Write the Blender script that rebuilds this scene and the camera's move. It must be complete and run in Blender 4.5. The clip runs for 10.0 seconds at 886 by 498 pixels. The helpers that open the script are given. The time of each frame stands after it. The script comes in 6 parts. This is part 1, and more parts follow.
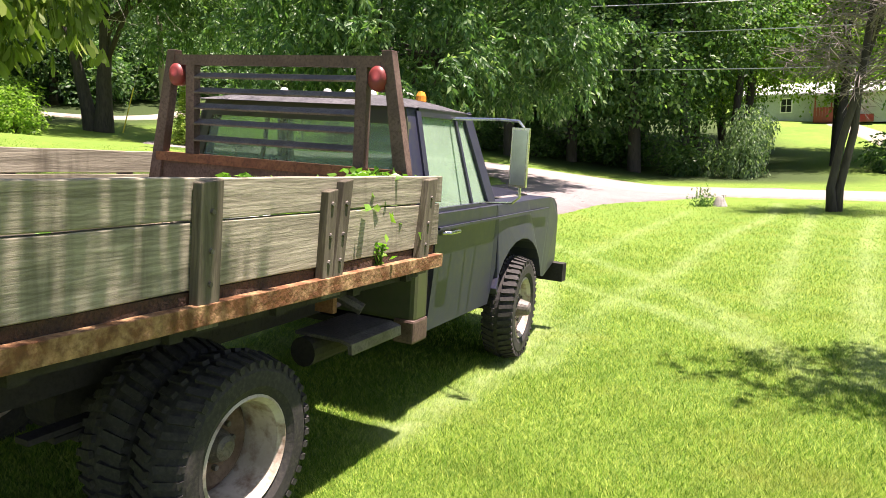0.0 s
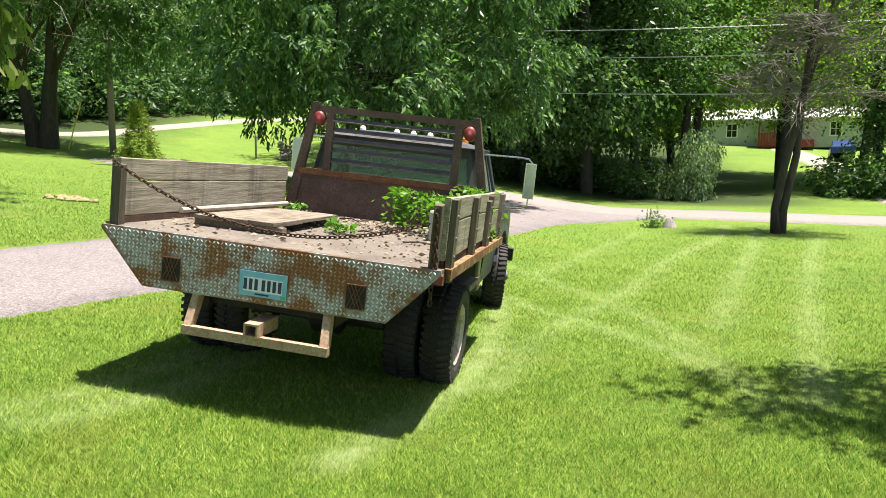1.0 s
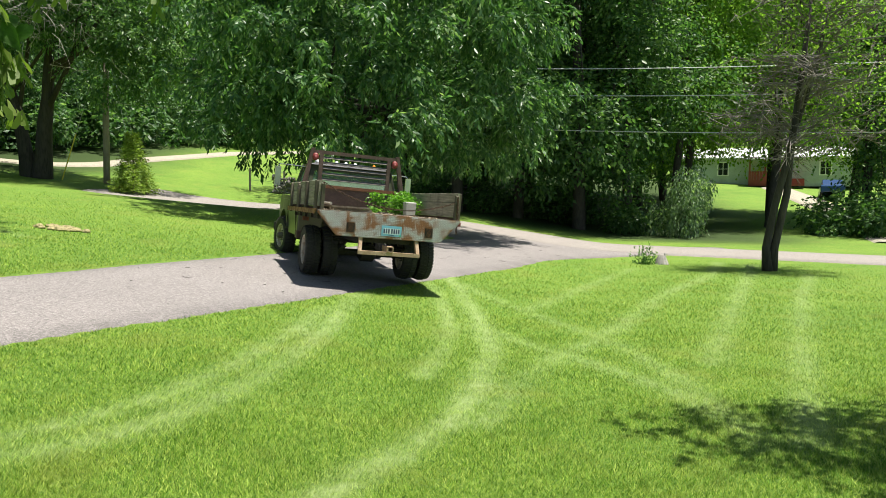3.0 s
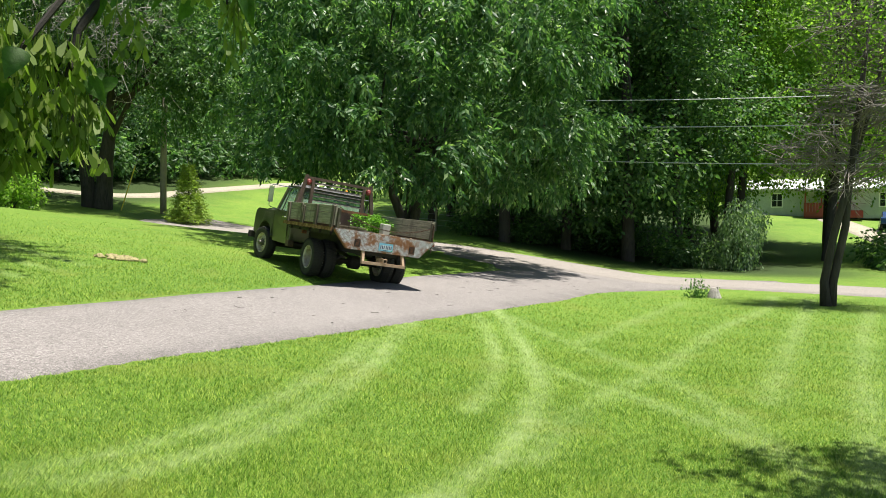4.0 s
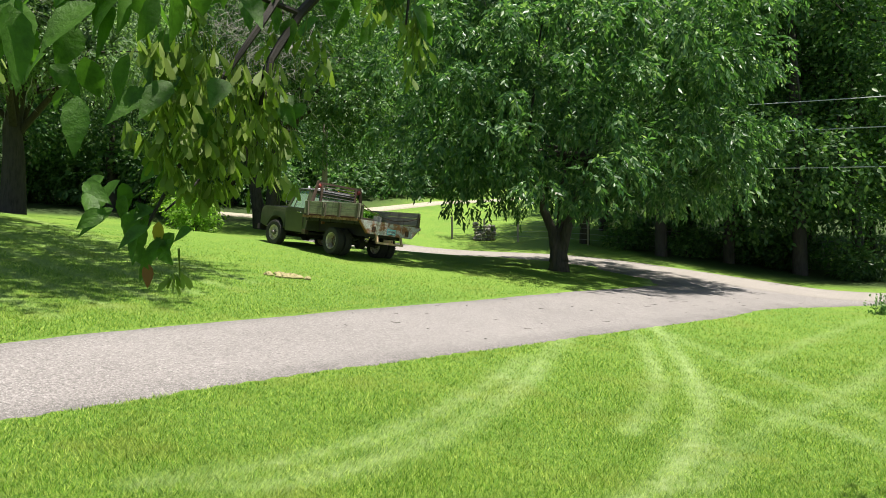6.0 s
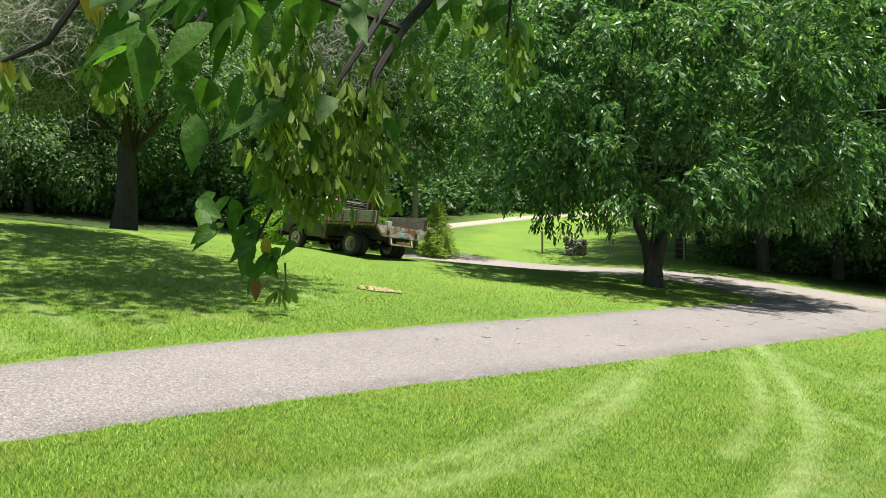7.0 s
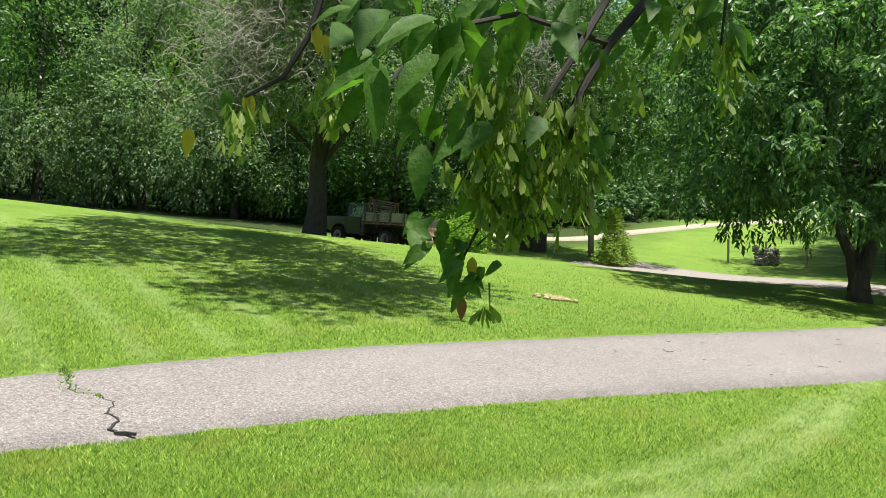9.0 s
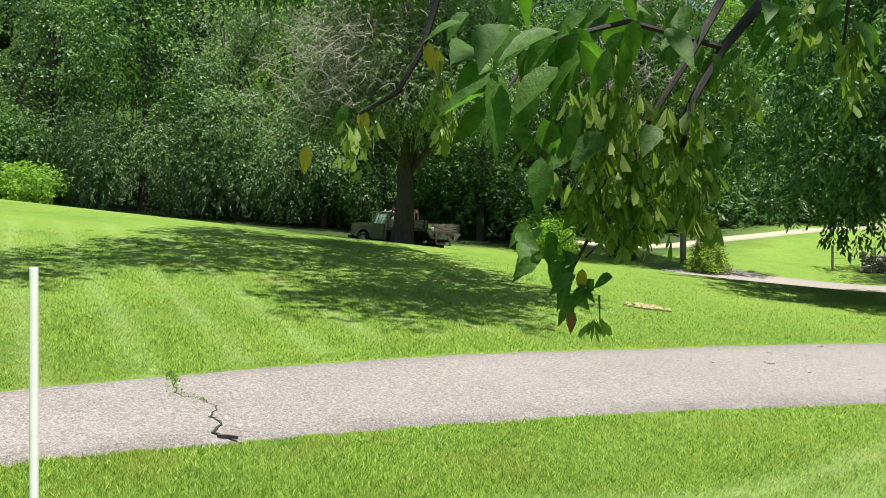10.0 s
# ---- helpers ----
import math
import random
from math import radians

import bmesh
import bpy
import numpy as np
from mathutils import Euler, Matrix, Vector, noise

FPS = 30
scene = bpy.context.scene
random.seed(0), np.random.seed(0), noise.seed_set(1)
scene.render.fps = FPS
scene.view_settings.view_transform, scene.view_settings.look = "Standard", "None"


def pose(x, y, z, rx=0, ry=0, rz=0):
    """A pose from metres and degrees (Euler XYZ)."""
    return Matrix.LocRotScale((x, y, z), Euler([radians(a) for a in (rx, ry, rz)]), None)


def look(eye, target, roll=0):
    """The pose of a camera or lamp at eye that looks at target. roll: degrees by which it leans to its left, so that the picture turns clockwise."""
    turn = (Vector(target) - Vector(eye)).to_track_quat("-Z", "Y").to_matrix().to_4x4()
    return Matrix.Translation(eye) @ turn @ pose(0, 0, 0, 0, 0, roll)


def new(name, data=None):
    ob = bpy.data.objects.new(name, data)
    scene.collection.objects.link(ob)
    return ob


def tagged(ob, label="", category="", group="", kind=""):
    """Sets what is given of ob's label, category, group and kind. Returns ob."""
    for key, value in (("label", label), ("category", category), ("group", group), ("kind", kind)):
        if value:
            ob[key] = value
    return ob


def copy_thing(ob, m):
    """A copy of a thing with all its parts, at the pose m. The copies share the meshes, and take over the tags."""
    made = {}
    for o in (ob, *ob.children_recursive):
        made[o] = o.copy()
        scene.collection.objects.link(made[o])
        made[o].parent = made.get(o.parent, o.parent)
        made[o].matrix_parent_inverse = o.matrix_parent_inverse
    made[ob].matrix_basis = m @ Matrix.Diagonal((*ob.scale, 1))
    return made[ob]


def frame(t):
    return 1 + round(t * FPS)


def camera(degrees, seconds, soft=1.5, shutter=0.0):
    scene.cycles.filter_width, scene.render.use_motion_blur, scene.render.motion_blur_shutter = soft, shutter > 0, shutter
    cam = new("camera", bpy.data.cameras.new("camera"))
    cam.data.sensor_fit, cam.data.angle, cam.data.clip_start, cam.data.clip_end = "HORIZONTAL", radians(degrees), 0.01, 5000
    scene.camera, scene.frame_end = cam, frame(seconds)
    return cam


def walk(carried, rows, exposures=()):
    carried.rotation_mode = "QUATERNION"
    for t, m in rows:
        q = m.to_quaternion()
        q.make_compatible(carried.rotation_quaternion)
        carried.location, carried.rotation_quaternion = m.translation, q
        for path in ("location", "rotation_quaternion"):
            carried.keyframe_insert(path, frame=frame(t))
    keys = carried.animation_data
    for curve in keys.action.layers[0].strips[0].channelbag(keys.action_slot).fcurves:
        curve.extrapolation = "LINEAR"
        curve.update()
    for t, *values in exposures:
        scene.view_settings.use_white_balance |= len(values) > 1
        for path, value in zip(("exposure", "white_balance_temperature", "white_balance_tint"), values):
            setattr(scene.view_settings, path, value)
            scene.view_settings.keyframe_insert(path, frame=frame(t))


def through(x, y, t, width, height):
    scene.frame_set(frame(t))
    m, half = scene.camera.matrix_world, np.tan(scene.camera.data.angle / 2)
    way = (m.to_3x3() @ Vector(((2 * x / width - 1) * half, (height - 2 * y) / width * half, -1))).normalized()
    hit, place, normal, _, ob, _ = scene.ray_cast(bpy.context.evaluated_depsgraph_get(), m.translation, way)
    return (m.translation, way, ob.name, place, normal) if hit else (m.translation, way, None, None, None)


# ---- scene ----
cam = camera(62.0, 10.0, soft=0.7)
PATH = [
    (0.0, (0.000, 0.000, 1.620), (-0.175, 9.912, 0.305), -0.76),
    (0.5, (0.017, 0.043, 1.608), (0.221, 9.970, 0.422), -0.38),
    (1.0, (0.026, 0.066, 1.611), (0.463, 10.002, 0.564), -0.19),
    (1.5, (0.035, 0.057, 1.610), (0.729, 10.001, 0.809), -0.24),
    (2.0, (0.027, 0.055, 1.615), (0.684, 10.007, 0.890), -0.17),
    (2.2, (0.034, 0.054, 1.608), (0.749, 9.997, 0.817), -0.02),
    (3.3, (0.038, 0.091, 1.601), (0.362, 10.072, 1.066), 0.80),
    (3.5, (0.028, 0.093, 1.604), (0.150, 10.075, 1.019), 0.82),
    (4.0, (0.009, 0.076, 1.624), (-0.090, 10.074, 1.450), 0.70),
    (4.5, (0.003, 0.074, 1.631), (-0.687, 10.049, 1.697), 0.27),
    (5.0, (-0.015, 0.068, 1.622), (-1.307, 9.984, 1.541), 0.19),
    (5.2, (-0.026, 0.076, 1.623), (-1.401, 9.980, 1.506), 0.33),
    (6.3, (-0.018, 0.146, 1.616), (-2.538, 9.823, 1.735), -0.19),
    (6.5, (-0.027, 0.143, 1.618), (-2.808, 9.747, 1.782), -0.04),
    (7.0, (-0.036, 0.154, 1.614), (-3.323, 9.596, 1.849), -0.05),
    (7.5, (-0.040, 0.149, 1.620), (-3.769, 9.425, 1.846), 0.12),
    (8.0, (-0.054, 0.153, 1.624), (-4.017, 9.332, 1.827), 0.39),
    (8.5, (-0.083, 0.153, 1.636), (-4.658, 9.041, 1.927), 0.67),
    (9.0, (-0.092, 0.143, 1.640), (-5.478, 8.563, 1.936), 1.06),
    (9.5, (-0.097, 0.143, 1.640), (-6.177, 8.074, 1.992), 1.61),
    (10.0, (-0.126, 0.121, 1.647), (-6.449, 7.859, 2.030), 1.01),
]
walk(cam, [(t, look(eye, target, roll)) for t, eye, target, roll in PATH],
     exposures=[(0.0, 1.79, 6850, 31), (0.5, 1.74, 6800, 31), (1.0, 1.4, 6600, 19), (1.5, 1.13, 6500, 11), (2.0, 1.08, 6500, 10), (10.0, 1.1, 6500, 10)])

# ---- world, sun, exposure ----
SUN_DIR = Vector((0.24, -0.04, 0.96)).normalized()
world = bpy.data.worlds.new("sky")
scene.world = world
world.use_nodes = True
sky = world.node_tree.nodes.new("ShaderNodeTexSky")
sky.sky_type, sky.sun_disc = "NISHITA", False
sky.sun_elevation, sky.sun_rotation = math.asin(SUN_DIR.z), radians(99)
sky.air_density, sky.dust_density = 1.0, 1.2
world.node_tree.links.new(sky.outputs[0], world.node_tree.nodes["Background"].inputs[0])
world.node_tree.nodes["Background"].inputs[1].default_value = 0.063
sun_data = bpy.data.lights.new("sun", "SUN")
sun_data.energy, sun_data.angle, sun_data.color = 5.0, radians(0.53), (1.0, 0.95, 0.85)
sun = new("sun", sun_data)
sun.matrix_world = look(SUN_DIR * 60, (0, 0, 0))


# ---- shape helpers ----
def part(name, bm, material, parent=None, label="", bevel=0.0, smooth=False, kind=""):
    """Link a bmesh as one mesh object, under a thing or a part."""
    if bevel:
        sharp = [e for e in bm.edges if len(e.link_faces) == 2 and e.calc_face_angle(0) > 0.5]
        bmesh.ops.bevel(bm, geom=sharp, offset=bevel, segments=2, profile=0.6, affect="EDGES", clamp_overlap=True)
    bmesh.ops.recalc_face_normals(bm, faces=bm.faces)
    me = bpy.data.meshes.new(name)
    bm.to_mesh(me)
    bm.free()
    if smooth:
        me.shade_smooth()
    me.materials.append(material)
    ob = new(name, me)
    ob.parent = parent
    if label or kind:
        tagged(ob, label=label, kind=kind)
    return ob


def thing(name, label, category, at=None, group=""):
    """An Empty at a thing's base, to carry its parts."""
    ob = tagged(new(name), label, category, group)
    ob.empty_display_size = 0.1
    if at is not None:
        ob.matrix_basis = at
    return ob


def box(bm, x0, x1, y0, y1, z0, z1):
    v = [bm.verts.new((x, y, z)) for x in (x0, x1) for y in (y0, y1) for z in (z0, z1)]
    for f in ((0, 1, 3, 2), (4, 6, 7, 5), (0, 4, 5, 1), (2, 3, 7, 6), (0, 2, 6, 4), (1, 5, 7, 3)):
        bm.faces.new([v[i] for i in f])
    return v


def prism(bm, pts, axis, lo, hi):
    """An outline of 2D points, drawn out along an axis; lo and hi may be numbers or functions of the point."""
    def at(p, w):
        w = w(p) if callable(w) else w
        return {"x": (w, p[0], p[1]), "y": (p[0], w, p[1]), "z": (p[0], p[1], w)}[axis]
    a = [bm.verts.new(at(p, lo)) for p in pts]
    b = [bm.verts.new(at(p, hi)) for p in pts]
    n = len(pts)
    for i in range(n):
        bm.faces.new((a[i], a[(i + 1) % n], b[(i + 1) % n], b[i]))
    bmesh.ops.triangulate(bm, faces=[bm.faces.new(a[::-1]), bm.faces.new(b)])


def bar(bm, p, q, w, h, up=(0, 0, 1)):
    """A straight bar of w x h from p to q."""
    p, q = Vector(p), Vector(q)
    d = (q - p).normalized()
    s = d.cross(Vector(up))
    s = s.normalized() if s.length > 1e-4 else Vector((1, 0, 0))
    u = s.cross(d).normalized()
    a = [[bm.verts.new(c + s * (i * w / 2) + u * (j * h / 2)) for i, j in ((-1, -1), (1, -1), (1, 1), (-1, 1))] for c in (p, q)]
    bm.faces.new(a[0][::-1]), bm.faces.new(a[1])
    for i in range(4):
        bm.faces.new((a[0][i], a[0][(i + 1) % 4], a[1][(i + 1) % 4], a[1][i]))


def tube(bm, pts, radii, n=8, cap=True):
    """A round tube along points, with a radius at each."""
    pts = [Vector(p) for p in pts]
    if not isinstance(radii, (list, tuple)):
        radii = [radii] * len(pts)
    rings, ref = [], None
    for i, p in enumerate(pts):
        d = (pts[min(i + 1, len(pts) - 1)] - pts[max(i - 1, 0)]).normalized()
        if ref is None:
            ref = d.orthogonal().normalized()
        ref = (ref - d * ref.dot(d)).normalized()
        s = d.cross(ref)
        rings.append([bm.verts.new(p + (ref * math.cos(a) + s * math.sin(a)) * radii[i]) for a in (k * math.tau / n for k in range(n))])
    for a, b in zip(rings, rings[1:]):
        for k in range(n):
            bm.faces.new((a[k], a[(k + 1) % n], b[(k + 1) % n], b[k]))
    if cap:
        bm.faces.new(rings[0][::-1]), bm.faces.new(rings[-1])


def lathe(bm, profile, n=32, axis="x", centre=(0, 0, 0), closed=False):
    """A profile of (along, radius) turned round an axis."""
    c = Vector(centre)
    rings = []
    for a, r in profile:
        ring = []
        for k in range(n):
            t = k * math.tau / n
            v = {"x": (a, r * math.cos(t), r * math.sin(t)), "z": (r * math.cos(t), r * math.sin(t), a), "y": (r * math.cos(t), a, r * math.sin(t))}[axis]
            ring.append(bm.verts.new(c + Vector(v)))
        rings.append(ring)
    pairs = list(zip(rings, rings[1:])) + ([(rings[-1], rings[0])] if closed else [])
    for a, b in pairs:
        for k in range(n):
            bm.faces.new((a[k], a[(k + 1) % n], b[(k + 1) % n], b[k]))
    if not closed:
        for r in (rings[0], rings[-1]):
            bm.faces.new(r)


def raw_mesh(name, verts, faces, material, attrs=()):
    """A mesh from numpy arrays; all faces have the same number of corners."""
    me = bpy.data.meshes.new(name)
    n, k = faces.shape
    me.vertices.add(len(verts))
    me.vertices.foreach_set("co", np.ascontiguousarray(verts, dtype=np.float32).ravel())
    me.loops.add(n * k)
    me.loops.foreach_set("vertex_index", np.ascontiguousarray(faces, dtype=np.int32).ravel())
    me.polygons.add(n)
    me.polygons.foreach_set("loop_start", np.arange(0, n * k, k, dtype=np.int32))
    for key, values in attrs:
        me.attributes.new(key, "FLOAT", "POINT").data.foreach_set("value", np.ascontiguousarray(values, dtype=np.float32))
    me.update(calc_edges=True)
    me.materials.append(material)
    return me


# ---- materials ----
def nodes_of(name):
    m = bpy.data.materials.new(name)
    m.use_nodes = True
    t = m.node_tree
    return m, t, t.nodes["Principled BSDF"]


def noise_node(t, scale, detail=5.0, rough=0.6, stretch=None, source="Object"):
    co = t.nodes.new("ShaderNodeTexCoord")
    n = t.nodes.new("ShaderNodeTexNoise")
    n.inputs["Scale"].default_value, n.inputs["Detail"].default_value, n.inputs["Roughness"].default_value = scale, detail, rough
    out = co.outputs[source]
    if stretch:
        mp = t.nodes.new("ShaderNodeMapping")
        mp.inputs["Scale"].default_value = stretch
        t.links.new(out, mp.inputs[0])
        out = mp.outputs[0]
    t.links.new(out, n.inputs["Vector"])
    return n.outputs["Fac"]


def ramp(t, fac, stops):
    r = t.nodes.new("ShaderNodeValToRGB")
    while len(r.color_ramp.elements) < len(stops):
        r.color_ramp.elements.new(0.5)
    for e, (p, c) in zip(r.color_ramp.elements, stops):
        e.position, e.color = p, (*c, 1)
    t.links.new(fac, r.inputs[0])
    return r.outputs[0]


def mixed(t, fac, a, b, blend="MIX"):
    m = t.nodes.new("ShaderNodeMix")
    m.data_type, m.blend_type = "RGBA", blend
    for v, i in ((fac, 0), (a, 6), (b, 7)):
        if isinstance(v, (int, float)):
            m.inputs[i].default_value = v
        elif isinstance(v, tuple):
            m.inputs[i].default_value = (*v, 1)
        else:
            t.links.new(v, m.inputs[i])
    return m.outputs[2]


def bumped(t, b, fac, strength, distance=0.01):
    n = t.nodes.new("ShaderNodeBump")
    n.inputs["Strength"].default_value, n.inputs["Distance"].default_value = strength, distance
    t.links.new(fac, n.inputs["Height"])
    t.links.new(n.outputs[0], b.inputs["Normal"])


def surface(name, c1, c2, scale, rough=0.7, metal=0.0, c3=None, fine=None, bump=0.2, dist=0.01, stretch=None, spec=0.5, span=(0.35, 0.65)):
    """A worn surface: two colours in large blotches, a third in fine grain, and relief."""
    m, t, b = nodes_of(name)
    big = noise_node(t, scale, 6, 0.65, stretch)
    col = ramp(t, big, [(span[0], c1), (span[1], c2)])
    small = noise_node(t, fine or scale * 9, 4, 0.6, stretch)
    col = mixed(t, ramp(t, small, [(0.45, (0, 0, 0)), (0.7, (0.8, 0.8, 0.8))]), col, c3 or tuple(0.6 * v for v in c1))
    t.links.new(col, b.inputs["Base Color"])
    t.links.new(ramp(t, big, [(0.3, (rough * 0.8,) * 3), (0.7, (min(1, rough * 1.15),) * 3)]), b.inputs["Roughness"])
    b.inputs["Metallic"].default_value = metal
    b.inputs["Specular IOR Level"].default_value = spec
    bumped(t, b, small, bump, dist)
    return m


def leaf_material(name, dark, light, pale=None, gloss=0.5, through=0.38, mottle=0.0):
    """Leaves: each island a little different, some light passing through."""
    m, t, b = nodes_of(name)
    g = t.nodes.new("ShaderNodeNewGeometry")
    stops = [(0.0, dark), (0.75, light)] + ([(1.0, pale)] if pale else [])
    col = ramp(t, g.outputs["Random Per Island"], stops)
    col = mixed(t, ramp(t, noise_node(t, 0.35, 3), [(0.35, (0, 0, 0)), (0.7, (0.55,) * 3)]), col, tuple(0.7 * v for v in dark))
    if mottle:
        vein = noise_node(t, 55, 5, 0.7)
        col = mixed(t, ramp(t, vein, [(0.42, (0, 0, 0)), (0.66, (mottle,) * 3)]), col, tuple(0.45 * v for v in dark))
        bumped(t, b, vein, 0.6, 0.006)
    t.links.new(col, b.inputs["Base Color"])
    b.inputs["Roughness"].default_value = gloss
    b.inputs["Specular IOR Level"].default_value = 0.3
    tr = t.nodes.new("ShaderNodeBsdfTranslucent")
    t.links.new(mixed(t, 1.0, col, (1.3, 1.6, 0.65), "MULTIPLY"), tr.inputs[0])
    mx = t.nodes.new("ShaderNodeMixShader")
    mx.inputs[0].default_value = through
    t.links.new(b.outputs[0], mx.inputs[1])
    t.links.new(tr.outputs[0], mx.inputs[2])
    t.links.new(mx.outputs[0], t.nodes["Material Output"].inputs[0])
    return m


def lawn_material():
    m, t, b = nodes_of("lawn")
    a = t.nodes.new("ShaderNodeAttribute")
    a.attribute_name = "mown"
    w = t.nodes.new("ShaderNodeAttribute")
    w.attribute_name = "rough"
    big = noise_node(t, 0.35, 5, 0.6)
    col = ramp(t, big, [(0.35, (0.1, 0.205, 0.022)), (0.65, (0.16, 0.26, 0.03))])
    col = mixed(t, ramp(t, noise_node(t, 9, 4, 0.7), [(0.44, (0, 0, 0)), (0.62, (0.6,) * 3)]), col, (0.045, 0.12, 0.012))
    col = mixed(t, ramp(t, noise_node(t, 1.7, 5, 0.7), [(0.5, (0, 0, 0)), (0.72, (0.55,) * 3)]), col, (0.07, 0.17, 0.012))
    col = mixed(t, ramp(t, noise_node(t, 45, 3, 0.7), [(0.45, (0, 0, 0)), (0.62, (0.85,) * 3)]), col, (0.235, 0.335, 0.06))
    col = mixed(t, ramp(t, noise_node(t, 27, 4, 0.8), [(0.5, (0, 0, 0)), (0.64, (0.8,) * 3)]), col, (0.03, 0.085, 0.008))
    col = mixed(t, ramp(t, noise_node(t, 0.22, 6, 0.75), [(0.48, (0, 0, 0)), (0.66, (0.5,) * 3)]), col, (0.06, 0.14, 0.015))
    col = mixed(t, ramp(t, noise_node(t, 0.9, 5, 0.7), [(0.52, (0, 0, 0)), (0.72, (0.5,) * 3)]), col, (0.21, 0.23, 0.05))
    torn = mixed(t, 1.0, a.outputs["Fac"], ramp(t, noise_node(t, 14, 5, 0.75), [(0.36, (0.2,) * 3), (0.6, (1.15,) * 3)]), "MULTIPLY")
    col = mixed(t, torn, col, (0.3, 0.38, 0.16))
    # The ground turns dark green on the wood's floor.
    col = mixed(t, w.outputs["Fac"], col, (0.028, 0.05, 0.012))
    t.links.new(col, b.inputs["Base Color"])
    b.inputs["Roughness"].default_value = 0.75
    b.inputs["Specular IOR Level"].default_value = 0.2
    bumped(t, b, noise_node(t, 30, 6, 0.75), 0.9, 0.04)
    return m


def asphalt_material(name, c1, c2, speck):
    m, t, b = nodes_of(name)
    col = ramp(t, noise_node(t, 0.6, 6, 0.7), [(0.3, c1), (0.7, c2)])
    rim = t.nodes.new("ShaderNodeAttribute")
    rim.attribute_name = "rim"
    worn = mixed(t, 1.0, rim.outputs["Fac"], ramp(t, noise_node(t, 2.5, 6, 0.75), [(0.3, (0.1,) * 3), (0.62, (1.0,) * 3)]), "MULTIPLY")
    vor = t.nodes.new("ShaderNodeTexVoronoi")
    vor.inputs["Scale"].default_value = 105
    t.links.new(t.nodes.new("ShaderNodeTexCoord").outputs["Object"], vor.inputs["Vector"])
    col = mixed(t, ramp(t, vor.outputs["Color"], [(0.5, (0, 0, 0)), (0.8, (0.95,) * 3)]), col, speck)
    col = mixed(t, ramp(t, noise_node(t, 34, 5, 0.8), [(0.5, (0, 0, 0)), (0.62, (0.75,) * 3)]), col, tuple(0.35 * v for v in c1))
    col = mixed(t, worn, col, tuple(0.45 * v for v in c1))
    t.links.new(col, b.inputs["Base Color"])
    b.inputs["Roughness"].default_value = 0.85
    bumped(t, b, vor.outputs["Distance"], 0.5, 0.01)
    return m


def wood_material(name, c1, c2, c3, along="y", scale=7.0):
    """Weathered boards with grain along one axis, knots, water marks and painted shade streaks."""
    m, t, b = nodes_of(name)
    st = {"x": (0.06, 1, 1), "y": (1, 0.06, 1), "z": (1, 1, 0.06)}[along]
    warp = noise_node(t, scale * 0.5, 3, 0.5, tuple(min(1, 4 * v) for v in st))
    grain = noise_node(t, scale * 5, 8, 0.7, st)
    wave = t.nodes.new("ShaderNodeTexWave")
    wave.bands_direction = "Z" if along != "z" else "X"
    wave.inputs["Scale"].default_value, wave.inputs["Distortion"].default_value, wave.inputs["Detail"].default_value, wave.inputs["Detail Scale"].default_value = 9.0, 9.0, 3.0, 1.2
    mp = t.nodes.new("ShaderNodeMapping")
    mp.inputs["Scale"].default_value = tuple(2.2 * (0.3 if v < 1 else 1) for v in st)
    t.links.new(t.nodes.new("ShaderNodeTexCoord").outputs["Object"], mp.inputs[0])
    t.links.new(mp.outputs[0], wave.inputs["Vector"])
    col = ramp(t, grain, [(0.35, c1), (0.65, c2)])
    col = mixed(t, ramp(t, wave.outputs["Fac"], [(0.25, (0.26,) * 3), (0.6, (0, 0, 0))]), col, c3)
    col = mixed(t, ramp(t, warp, [(0.55, (0, 0, 0)), (0.75, (0.5,) * 3)]), col, c3)
    # Vertical streaks: water stains, with dappled leaf shade put into the colour.
    streak = noise_node(t, 5.0, 5, 0.65, {"x": (1, 1, 0.12), "y": (1, 1, 0.12), "z": (1, 1, 0.3)}[along])
    col = mixed(t, ramp(t, streak, [(0.52, (0, 0, 0)), (0.68, (0.6,) * 3)]), col, tuple(0.75 * v for v in c3))
    t.links.new(col, b.inputs["Base Color"])
    b.inputs["Roughness"].default_value = 0.85
    b.inputs["Specular IOR Level"].default_value = 0.25
    bumped(t, b, grain, 0.6, 0.006)
    return m


def plain(name, c, rough=0.5, metal=0.0, emit=0.0):
    m, t, b = nodes_of(name)
    t.links.new(ramp(t, noise_node(t, 12, 4), [(0.3, tuple(0.8 * v for v in c)), (0.7, c)]), b.inputs["Base Color"])
    b.inputs["Roughness"].default_value, b.inputs["Metallic"].default_value = rough, metal
    return m


def glass_material(name, tint, rough=0.03):
    m, t, b = nodes_of(name)
    # Milky green base stands in for light reflected in and passing through the panes.
    b.inputs["Base Color"].default_value = (0.36, 0.5, 0.38, 1)
    b.inputs["Roughness"].default_value = rough
    clear = t.nodes.new("ShaderNodeBsdfTransparent")
    clear.inputs[0].default_value = (*tint, 1)
    mx = t.nodes.new("ShaderNodeMixShader")
    t.links.new(ramp(t, noise_node(t, 3, 4), [(0.35, (0.33,) * 3), (0.75, (0.48,) * 3)]), mx.inputs[0])
    t.links.new(clear.outputs[0], mx.inputs[1])
    t.links.new(b.outputs[0], mx.inputs[2])
    t.links.new(mx.outputs[0], t.nodes["Material Output"].inputs[0])
    return m


